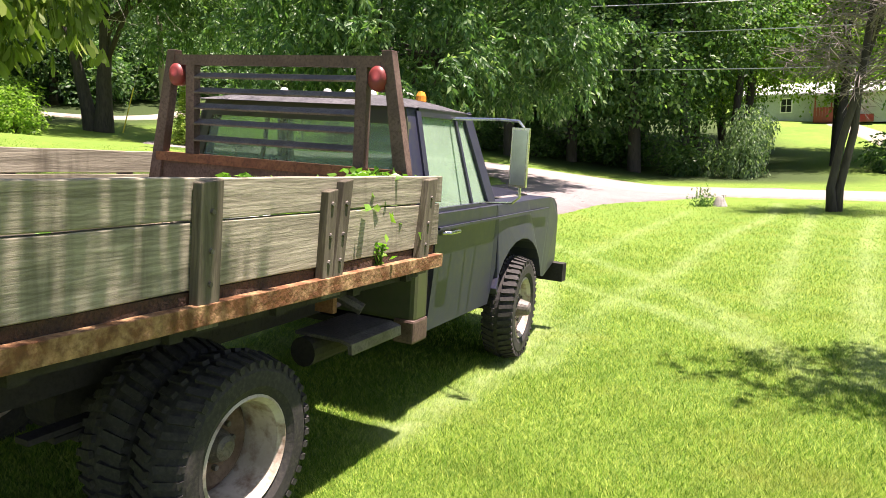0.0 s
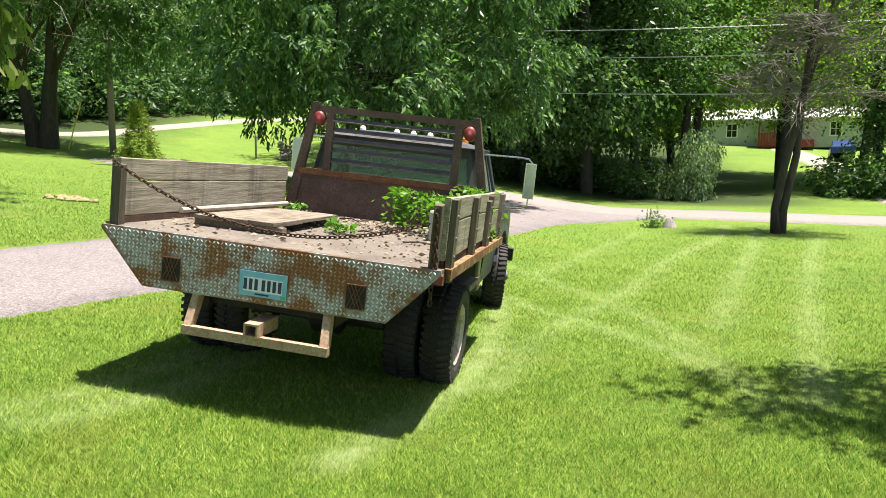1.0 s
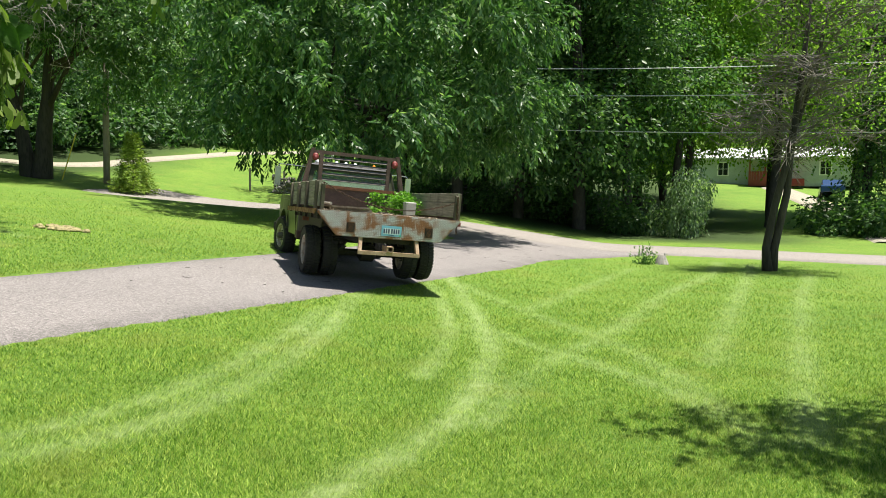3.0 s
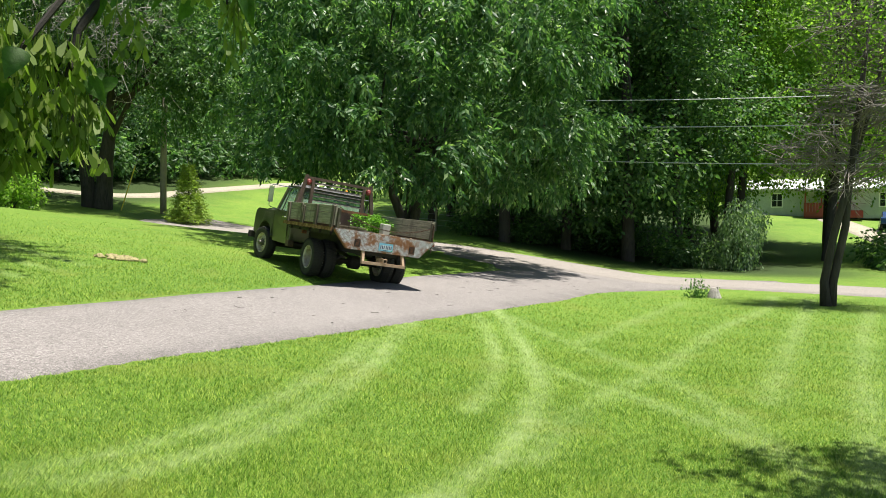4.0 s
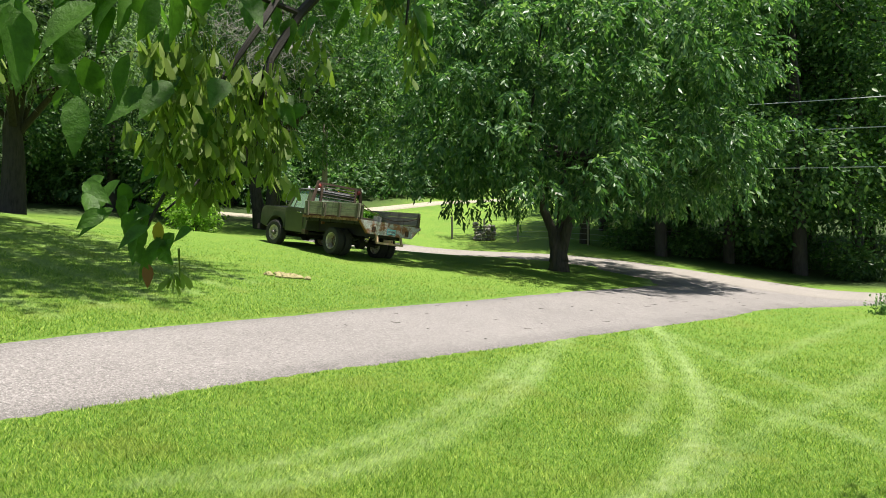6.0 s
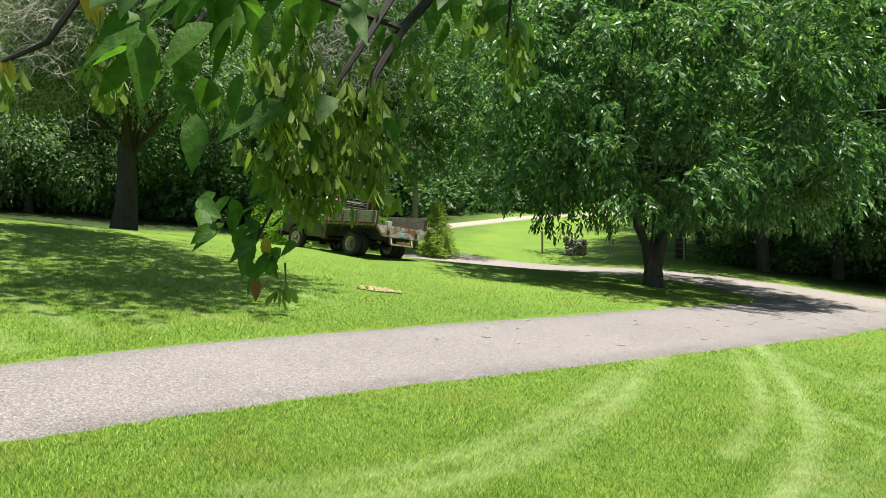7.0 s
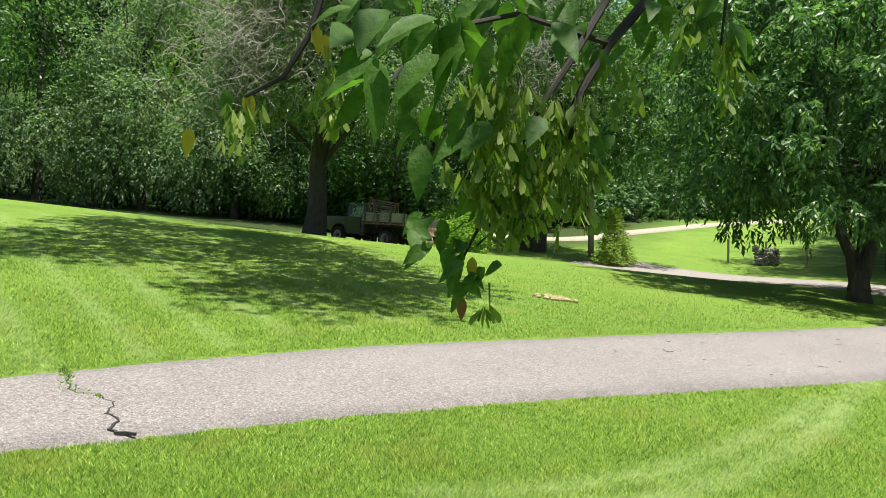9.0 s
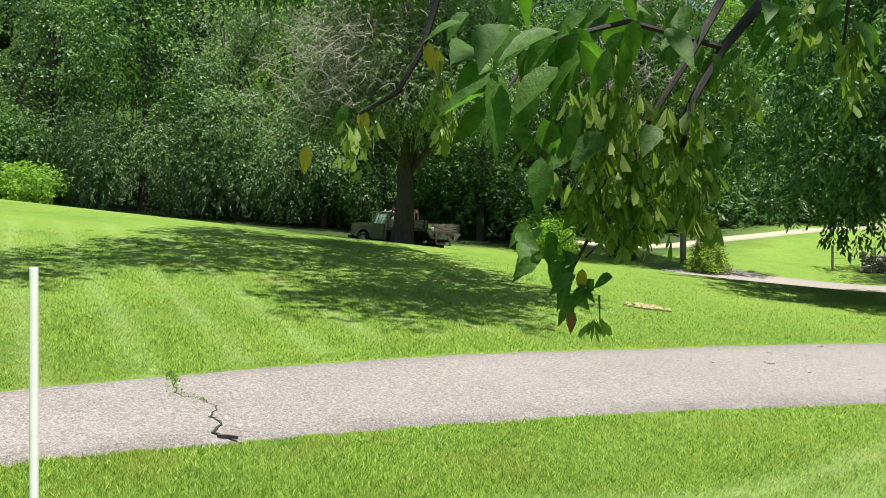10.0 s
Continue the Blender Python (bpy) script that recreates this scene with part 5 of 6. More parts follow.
    box(bm, -0.88, 0.88, 1.5, 2.6, 0.5, 0.54)
    part("cab_floor", bm, CHASSIS, truck)
    bm = bmesh.new()
    box(bm, -0.7, 0.7, 2.62, 3.9, 0.9, 0.93)
    part("engine_cover", bm, CHASSIS, truck)
    # rear wall round the rear window
    bm = bmesh.new()
    def back(p):
        return 1.5 + 0.1 * (p[1] - BELT) / 0.6
    def back_in(p):
        return back(p) + 0.03
    for quad in ([(-0.9, 1.19), (0.9, 1.19), (0.86, 1.3), (-0.86, 1.3)], [(-0.78, 1.7), (0.78, 1.7), (0.75, 1.8), (-0.75, 1.8)], [(-0.86, 1.3), (-0.74, 1.3), (-0.68, 1.7), (-0.78, 1.7)], [(0.74, 1.3), (0.86, 1.3), (0.78, 1.7), (0.68, 1.7)]):
        prism(bm, quad, "y", back, back_in)
    part("rear_wall", bm, PAINT, truck)
    bm = bmesh.new()
    prism(bm, [(-0.74, 1.3), (0.74, 1.3), (0.68, 1.7), (-0.68, 1.7)], "y", lambda p: back(p) + 0.012, lambda p: back(p) + 0.017)
    pane = part("rear_window", bm, GLASS, truck)
    pane.visible_shadow = False
    bm = bmesh.new()
    prism(bm, [(-0.86, 1.21), (0.86, 1.21), (0.73, 1.79), (-0.73, 1.79)], "y", lambda p: 2.57 - 0.2 * (p[1] - BELT) / 0.6, lambda p: 2.576 - 0.2 * (p[1] - BELT) / 0.6)
    pane = part("windshield", bm, GLASS, truck)
    pane.visible_shadow = False
    # roof: a crowned slab
    bm = bmesh.new()
    grid = []
    for i in range(9):
        row = []
        for j in range(13):
            u, v = i / 8, j / 12
            x = -0.775 + 1.55 * v
            y = 1.55 + 0.9 * u
            cr = (1 - abs(2 * v - 1) ** 4) * (1 - abs(2 * u - 1) ** 4)
            row.append(bm.verts.new((x, y, 1.8 + 0.085 * cr)))
        grid.append(row)
    for i in range(8):
        for j in range(12):
            bm.faces.new((grid[i][j], grid[i + 1][j], grid[i + 1][j + 1], grid[i][j + 1]))
    bmesh.ops.solidify(bm, geom=bm.faces[:], thickness=0.03)
    part("roof", bm, ROOFPAINT, truck, "chalky grey sun-faded roof", smooth=True)
    for x in (-0.18, 0.0, 0.18, -0.55, 0.55):
        bm = bmesh.new()
        lathe(bm, [(1.86, 0.0), (1.86, 0.035), (1.895, 0.032), (1.92, 0.02), (1.925, 0)], 12, axis="z", centre=(x, 2.12, 0))
        part("roof_lamp", bm, AMBER if x > 0.4 else WHITE, truck, "small clearance lamp on the roof")
    # inside: seat and dash
    bm = bmesh.new()
    box(bm, -0.75, 0.75, 1.62, 1.78, 0.95, 1.3)
    box(bm, -0.75, 0.75, 1.62, 2.1, 0.85, 0.98)
    part("bench_seat", bm, SEAT, truck, bevel=0.03)
    bm = bmesh.new()
    box(bm, -0.8, 0.8, 2.3, 2.5, 1.0, 1.19)
    part("dashboard", bm, CHASSIS, truck, bevel=0.03)
    bm = bmesh.new()
    lathe(bm, [(-0.012, 0.19), (0.0, 0.2), (0.012, 0.19), (0.0, 0.18)], 24, axis="y", centre=(-0.38, 2.2, 1.2), closed=True)
    part("steering_wheel", bm, CHASSIS, truck)

    # front end
    F0, F1 = 2.61, 3.98
    for s in (-1, 1):
        arch = [(3.03 + 0.47 * math.cos(a), 0.5 + 0.42 * math.sin(a)) for a in np.linspace(math.pi, 0, 13)]
        outline = [(F0, 0.56)] + [(F0, BELT - 0.005), (3.2, BELT), (3.75, 1.195), (3.9, 1.175), (3.96, 1.12), (F1, 1.0), (F1, 0.62), (3.56, 0.55), (3.5, 0.56)] + arch[::-1][1:-1]
        bm = bmesh.new()
        side = lambda p, a=s: a * (0.965 - 0.04 * max(0, p[1] - 1.08) / 0.12 - 0.05 * max(0, p[0] - 3.7) / 0.28)
        prism(bm, outline, "x", s * 0.72, side)
        part("front_fender", bm, PAINT_SKY_TINT if s > 0 else PAINT, truck, "dull dark front fender with a bluish sky reflection in its colour" if s > 0 else "faded dark front fender with a green lawn reflection in its colour", bevel=0.012)
        bm = bmesh.new()
        lathe(bm, [(3.975, 0), (3.975, 0.1), (4.0, 0.095), (4.015, 0.05), (4.018, 0)], 20, axis="y", centre=(s * 0.66, 0, 0.94))
        part("headlight", bm, CHROME, truck, "round headlight")
    bm = bmesh.new()
    grid = []
    for i in range(10):
        row = []
        for j in range(11):
            u, v = i / 9, j / 10
            y = 2.58 + 1.36 * u
            x = (-0.72 + 1.44 * v)
            row.append(bm.verts.new((x, y, 1.215 + 0.05 * (1 - abs(2 * v - 1) ** 2.5) - 0.07 * max(0, u - 0.75) ** 1.5 * 8)))
        grid.append(row)
    for i in range(9):
        for j in range(10):
            bm.faces.new((grid[i][j], grid[i + 1][j], grid[i + 1][j + 1], grid[i][j + 1]))
    bmesh.ops.solidify(bm, geom=bm.faces[:], thickness=0.03)
    part("hood", bm, PAINT_SKY_TINT, truck, "dull dark hood", smooth=True)
    bm = bmesh.new()
    box(bm, -0.74, 0.74, 3.93, 3.975, 0.62, 1.13)
    grille = part("grille_panel", bm, PAINT, truck, bevel=0.02)
    for k in range(5):
        bm = bmesh.new()
        box(bm, -0.5, 0.5, 3.976, 3.99, 0.72 + 0.075 * k, 0.745 + 0.075 * k)
        part("grille_bar", bm, CHROME, grille)
    bm = bmesh.new()
    prism(bm, [(3.97, 0.44), (4.07, 0.44), (4.07, 0.455), (3.985, 0.455), (3.985, 0.585), (4.07, 0.585), (4.07, 0.6), (3.97, 0.6)], "x", -1.0, 1.0)
    part("front_bumper", bm, CHASSIS, truck, "dark channel-steel bumper", bevel=0.004)
    bm = bmesh.new()
    for s in (-1, 1):
        box(bm, s * 0.42 - 0.03, s * 0.42 + 0.03, 3.7, 3.97, 0.5, 0.6)
    part("bumper_bracket", bm, CHASSIS, truck)
    bm = bmesh.new()
    box(bm, -0.7, 0.7, 2.56, 2.64, 0.6, 1.19)
    part("firewall", bm, CHASSIS, truck)
    for s in (-1, 1):
        bm = bmesh.new()
        box(bm, s * 1.255 - 0.055, s * 1.255 + 0.055, 2.1, 2.125, 1.365, 1.725)
        head = part("mirror", bm, CHROME, truck, "tall chrome door mirror", bevel=0.012)
        bm = bmesh.new()
        box(bm, s * 1.255 - 0.046, s * 1.255 + 0.046, 2.096, 2.099, 1.38, 1.71)
        part("mirror_glass", bm, MIRROR, head)
        bm = bmesh.new()
        tube(bm, [(s * 0.72, 2.13, 1.76), (s * 1.1, 2.15, 1.77), (s * 1.22, 2.15, 1.765), (s * 1.255, 2.15, 1.73), (s * 1.255, 2.155, 1.3), (s * 1.2, 2.18, 1.26), (s * 0.93, 2.3, 1.23)], 0.009, 8)
        part("mirror_arm", bm, CHROME, head)
    for ob in set(truck.children_recursive) - built:
        for v in ob.data.vertices:
            v.co.y += 0.055 * max(0.0, v.co.y - 1.47)
    # chains at the tail
    bm = bmesh.new()
    link_chain(bm, (-1.05, -1.27, 1.47), (0.98, -1.27, 1.33), 0.24, 66)
    link_chain(bm, (1.02, -1.285, 1.42), (1.04, -1.29, 0.86), 0.0, 15)
    link_chain(bm, (1.02, -1.29, 1.42), (1.05, -1.28, 1.06), -0.02, 10)
    part("chain", bm, RUST_DARK, truck, "rusty chain slung across the tail")
    for s in (-1, 1):
        bm = bmesh.new()
        box(bm, s * 0.93 - 0.05, s * 0.93 + 0.05, 0.62, 0.65, 0.82, 0.95)
        part("bracket", bm, RUST, truck)
    wheels = []
    for name, x, y, dish, turn in (("front_wheel", 0.905, 3.11, False, 0), ("front_wheel", -0.905, 3.11, False, 180), ("rear_wheel", 0.935, 0, True, 0), ("rear_wheel", -0.935, 0, True, 180), ("inner_rear_wheel", 0.66, 0, False, 180), ("inner_rear_wheel", -0.66, 0, False, 0)):
        w = wheel(name, dish, truck)
        wheels.append((w, x, y, turn))
    return truck, wheels


# ---- things round the yard ----
def build_house():
    m = pose(33.6, 68.5, height(33.6, 68.5) - 0.1, 0, 0, -26)
    house = thing("house", "pale single-storey house with a light metal roof", "house", m)
    bm = bmesh.new()
    box(bm, -8, 8, 0, 7, 0.0, 2.75)
    part("wall", bm, SIDING, house)
    for k in range(12):
        bm = bmesh.new()
        box(bm, -8.02, 8.02, -0.03, 0, 0.62 + 0.175 * k, 0.78 + 0.175 * k)
        part("siding_board", bm, SIDING, house, bevel=0.01)
    bm = bmesh.new()
    prism(bm, [(-0.5, 2.72), (3.5, 3.9), (7.5, 2.72), (7.5, 2.62), (3.5, 3.75), (-0.5, 2.62)], "x", -8.4, 8.4)
    roof = part("roof", bm, METALROOF, house, "pale ribbed metal roof")
    for k in range(34):
        x = -8.25 + 0.5 * k
        bm = bmesh.new()
        bar(bm, (x, -0.5, 2.74), (x, 3.5, 3.92), 0.05, 0.04)
        part("roof_rib", bm, METALROOF, roof)
    for x, w, h in ((-3.2, 0.9, 1.2), (5.6, 0.9, 1.2)):
        bm = bmesh.new()
        box(bm, x - w / 2 - 0.08, x + w / 2 + 0.08, -0.1, -0.032, 1.0, 1.16 + h)
        win = part("window", bm, WHITE, house, "white-framed window")
        for k in (-1, 1):
            for z in (0, 1):
                bm = bmesh.new()
                box(bm, x + k * w / 4 - w / 4 + 0.03, x + k * w / 4 + w / 4 - 0.03, -0.115, -0.102, 1.08 + z * h / 2 + 0.02, 1.08 + z * h / 2 + h / 2 - 0.02)
                part("pane", bm, DARKGLASS, win)
    bm = bmesh.new()
    box(bm, -0.9, 1.9, -1.8, -0.04, 0.0, 0.55)
    part("porch_deck", bm, REDWOOD, house, "dark red wooden porch")
    for k in range(12):
        bm = bmesh.new()
        x = -0.9 + 0.235 * k
        box(bm, x, x + 0.22, -1.84, -1.8, 0.1, 1.35)
        part("porch_board", bm, REDWOOD, house)
    for k in range(4):
        bm = bmesh.new()
        box(bm, 2.7, 3.8, -1.9 + 0.1 * k, -0.5, 0.17 * k, 0.17 * (k + 1) - 0.01)
        part("porch_step", bm, REDWOOD, house)
    for x in (-0.8, 0.5, 1.8):
        bm = bmesh.new()
        box(bm, x - 0.06, x + 0.06, -1.78, -1.66, 0.5, 2.6)
        part("porch_post", bm, REDWOOD, house)
    bm = bmesh.new()
    prism(bm, [(-2.1, 2.5), (-0.04, 2.64), (-0.04, 2.56), (-2.1, 2.4)], "x", -1.2, 2.2)
    part("porch_roof", bm, METALROOF, house)


def build_car():
    x, y = 34.0, 57.2
    car = thing("parked_car", "dark blue car parked on the dirt drive before the house", "car", pose(x, y, height(x, y) + 0.06, 4, 0, 152))
    bm = bmesh.new()
    prism(bm, [(-2.1, 0.3), (-2.15, 0.75), (-1.3, 0.92), (1.7, 0.95), (2.1, 0.85), (2.15, 0.35)], "x", -0.85, 0.85)
    body = part("body", bm, BLUECAR, car, bevel=0.08)
    bm = bmesh.new()
    prism(bm, [(-1.35, 0.9), (-0.55, 1.42), (0.9, 1.44), (1.7, 0.94)], "x", -0.7, 0.7)
    part("cabin", bm, BLUECAR, car, bevel=0.05)
    bm = bmesh.new()
    bm.faces.new([bm.verts.new(p) for p in ((-0.62, -1.32, 0.96), (0.62, -1.32, 0.96), (0.55, -0.62, 1.41), (-0.55, -0.62, 1.41))])
    bmesh.ops.solidify(bm, geom=bm.faces[:], thickness=0.02)
    part("windshield", bm, DARKGLASS, car)
    for s in (-1, 1):
        bm = bmesh.new()
        box(bm, s * 0.62 - 0.14, s * 0.62 + 0.14, -2.17, -2.1, 0.6, 0.74)
        part("headlight", bm, CHROME, body)
        for yy in (-1.35, 1.35):
            bm = bmesh.new()
            lathe(bm, [(s * 0.68, 0), (s * 0.68, 0.3), (s * 0.86, 0.3), (s * 0.86, 0)], 18, centre=(0, yy, 0.3))
            part("wheel", bm, RUBBER, car)
    bm = bmesh.new()
    box(bm, -0.5, 0.5, -2.175, -2.13, 0.4, 0.52)
    part("grille", bm, DARKGLASS, car)


def build_pole():
    x, y = -14.55, 37.3
    z = height(x, y)
    pole = thing("utility_pole", "grey wooden utility pole with guy wires and yellow guards", "utility pole", pose(x, y, z))
    bm = bmesh.new()
    tube(bm, [(0, 0, -0.3), (0, 0, 3), (0.1, 0, 9.6)], [0.16, 0.15, 0.11], 12)
    part("post", bm, POLE_WOOD, pole, smooth=True)
    bm = bmesh.new()
    bar(bm, (-1.0, 0.1, 9.1), (1.0, -0.2, 9.1), 0.1, 0.12)
    part("cross_arm", bm, POLE_WOOD, pole)
    for ex, ey in ((2.5, -1.3), (2.0, -1.2), (-1.7, -1.0)):
        e = Vector((ex, ey, height(x + ex, y + ey) - z))
        t = Vector((0, 0, 7.0))
        bm = bmesh.new()
        tube(bm, [t, e], 0.012, 5)
        part("guy_wire", bm, CABLE, pole)
        bm = bmesh.new()
        d = (t - e).normalized()
        tube(bm, [e, e + d * 2.3], 0.03, 6)
        part("guy_guard", bm, YELLOW, pole, "yellow guy-wire guard")
    for k, (h0, h1) in enumerate(((6.3, 7.2), (5.2, 5.9), (3.95, 3.9))):
        bm = bmesh.new()
        a, b = Vector((x, y, z + h0)), Vector((46.0, 24.5, h1 + 2.2))
        pts = [a.lerp(b, s) - Vector((0, 0, 1.5 * 4 * s * (1 - s))) for s in np.linspace(0, 1, 25)]
        tube(bm, pts, 0.02, 5)
        tagged(part("power_line", bm, CABLE), "thin power line strung along the road", "power line", "power lines")
    for ex, ey in ((46.0, 24.5),):
        other = thing("utility_pole", "grey wooden utility pole farther along the road", "utility pole", pose(ex, ey, height(ex, ey)))
        bm = bmesh.new()
        tube(bm, [(0, 0, -0.3), (0, 0, 12)], [0.16, 0.11], 12)
        part("post", bm, POLE_WOOD, other, smooth=True)


def lump(bm, c, r, rng, squash=0.7):
    """An uneven stone."""
    made = bmesh.ops.create_icosphere(bm, subdivisions=2, radius=r)["verts"]
    f = [rng.uniform(0.75, 1.25) for _ in range(3)]
    for v in made:
        n = noise.noise(Vector(c) * 7 + v.co * (1.8 / r)) * 0.35
        v.co = Vector((v.co.x * f[0], v.co.y * f[1], v.co.z * f[2] * squash)) * (1 + n) + Vector(c)


def build_small_things():
    rng = np.random.default_rng(51)
    # stacked stone pillar and fence beyond the road
    x, y = -6.5, 41.0
    z = height(x, y)
    pillar = thing("stone_pillar", "low pillar of stacked field stones beyond the road", "stone pillar", pose(x, y, z))
    for k in range(26):
        bm = bmesh.new()
        lump(bm, ((k % 5 - 2) * 0.25 + rng.normal(0, 0.03), rng.normal(0, 0.15), 0.1 + 0.17 * (k // 5)), 0.16, rng)
        part("stone", bm, STONE, pillar)
    fence = thing("wire_fence", "old wire fence on wooden posts beyond the road", "fence")
    pts = [(-8.4 + 1.9 * k, 41.2 - 0.25 * k) for k in range(9)]
    for px, py in pts:
        bm = bmesh.new()
        box(bm, px - 0.05, px + 0.05, py - 0.05, py + 0.05, height(px, py) - 0.1, height(px, py) + 1.25)
        part("fence_post", bm, POLE_WOOD, fence)
    for h in (0.3, 0.6, 0.9, 1.15):
        bm = bmesh.new()
        tube(bm, [(px, py, height(px, py) + h) for px, py in pts], 0.008, 4)
        part("wire", bm, CABLE, fence)
    # dead-grass patch on the bank
    x, y = -6.2, 13.9
    bm = bmesh.new()
    for k in range(80):
        a = rng.uniform(0, math.tau)
        r = rng.uniform(0, 0.36)
        qx, qy = x + r * 1.3 * math.cos(a), y + r * 0.8 * math.sin(a)
        lump(bm, (qx, qy, height(qx, qy) + 0.02), rng.uniform(0.03, 0.075), rng, 0.6)
    tagged(part("dead_grass_heap", bm, DRYGRASS), "flat heap of dead yellow grass on the bank", "dead grass")
    # splintered stump
    x, y = 7.35, 20.6
    z = height(x, y)
    stump = thing("stump", "grey splintered stump with weeds at its foot", "stump", pose(x, y, z))
    bm = bmesh.new()
    lathe(bm, [(-0.1, 0.24), (0.05, 0.19), (0.2, 0.13), (0.28, 0.08), (0.3, 0.0)], 12, axis="z")
    for k in range(9):
        a = k * math.tau / 9
        q = Vector((0.12 * math.cos(a), 0.12 * math.sin(a), 0.12))
        bar(bm, q, q * 0.75 + Vector((0, 0, rng.uniform(0.12, 0.28))), 0.04, 0.025)
    part("wood", bm, TWIG, stump)
    c = rng.normal(0, 0.16, (420, 3)) + (-0.45, 0, 0.12)
    ax = rng.normal(size=c.shape)
    ax[:, 2] = np.abs(ax[:, 2]) + 0.3
    ax /= np.linalg.norm(ax, axis=1, keepdims=True)
    c[:, 2] = np.maximum(c[:, 2], 0.0)
    v, f = leaf_cloud(c, ax, rng.uniform(0.05, 0.11, len(c)), 0.25, rng)
    leafy("weeds", stump, v, f, LEAF_DARK)
    # white marker stake
    x, y = -2.85, 1.208
    bm = bmesh.new()
    lathe(bm, [(0, 0.0), (0, 0.0145), (1.455, 0.0145), (1.46, 0.012), (1.46, 0)], 14, axis="z")
    stake = tagged(part("marker_stake", bm, WHITE), "white plastic driveway marker stake", "stake")
    stake.matrix_basis = pose(x + 0.045, y + 0.036, height(x, y) - 0.02, 1.4, -1.8)
    # weeds along the crack, dead twigs on the drive
    c = []
    for s in np.linspace(0, 1, 60):
        cx = -6.25 + 0.95 * s
        c.append((cx, float(np.interp(cx, (-6.25, -5.95, -5.6, -5.35), (3.75, 3.62, 3.42, 3.5))), 0))
    c = np.repeat(np.array(c), 5, axis=0) + rng.normal(0, 0.025, (300, 3))
    c[:, 2] = land(c[:, 0], c[:, 1]) + 0.015
    ax = rng.normal(size=c.shape)
    ax[:, 2] = 0.8
    ax /= np.linalg.norm(ax, axis=1, keepdims=True)
    v, f = leaf_cloud(c, ax, rng.uniform(0.02, 0.045, len(c)), 0.2, rng)
    tagged(leafy("crack_weeds", None, v, f, LEAF_LIGHT), "small weeds growing in the driveway crack", "weeds", kind="stuff")
    bm = bmesh.new()
    for _ in range(70):
        y = rng.uniform(9, 24)
        far, near = drive_edges(y)
        x = rng.uniform(float(far) + 0.4, float(near) - 0.3)
        z = height(x, y) + 0.04
        a = rng.uniform(0, math.tau)
        L = rng.uniform(0.03, 0.14)
        tube(bm, [(x, y, z), (x + L * math.cos(a), y + L * math.sin(a), z + 0.008)], 0.0035, 4)
    tagged(part("twig_litter", bm, BARK), "small dead twigs scattered on the asphalt", "twigs", kind="stuff")


# ---- the box elder whose branch hangs into view ----
def blade(bm, base, axis, up, length, width, lobes=1.0):
    """A pointed, toothed leaf with a fold along its midrib and a curled tip."""
    axis, up = axis.normalized(), (up - axis * up.dot(axis)).normalized()
    side = axis.cross(up)
    prof = ((0.0, 0.0), (0.1, 0.55), (0.24, 0.92), (0.3, 0.88), (0.42, 1.0), (0.5, 0.86), (0.6, 0.8), (0.68, 0.6), (0.8, 0.42), (0.9, 0.2), (1.0, 0.0))
    mid, left, right = [], [], []
    for s, w in prof:
        c = base + axis * (length * s) - up * (length * 0.22 * s * s)
        mid.append(bm.verts.new(c))
        o = side * (width * 0.5 * w) + up * (width * 0.16 * w)
        left.append(bm.verts.new(c + o) if w else None)
        right.append(bm.verts.new(c - side * (width * 0.5 * w) + up * (width * 0.16 * w)) if w else None)
    for row in (left, right):
        for i in range(len(prof) - 1):
            ring = [v for v in (mid[i], mid[i + 1], row[i + 1], row[i]) if v is not None]
            bm.faces.new(ring if row is left else ring[::-1])


def samara_pair(bm, p, rng, size):
    """Two winged seeds hanging from a thread."""
    for s in (-1, 1):
        a = rng.uniform(0, math.tau)
        d = Vector((math.cos(a) * 0.55 * s, math.sin(a) * 0.55, -1)).normalized()
        side = d.orthogonal().normalized()
        side = Matrix.Rotation(rng.uniform(0, math.tau), 3, d) @ side
        ring = [p, p + d * size * 0.2 + side * size * 0.07, p + d * size * 0.6 + side * size * 0.25, p + d * size * 0.92 + side * size * 0.2, p + d * size, p + d * size * 0.75 - side * size * 0.06, p + d * size * 0.2 - side * size * 0.06]
        bm.faces.new([bm.verts.new(q) for q in ring])


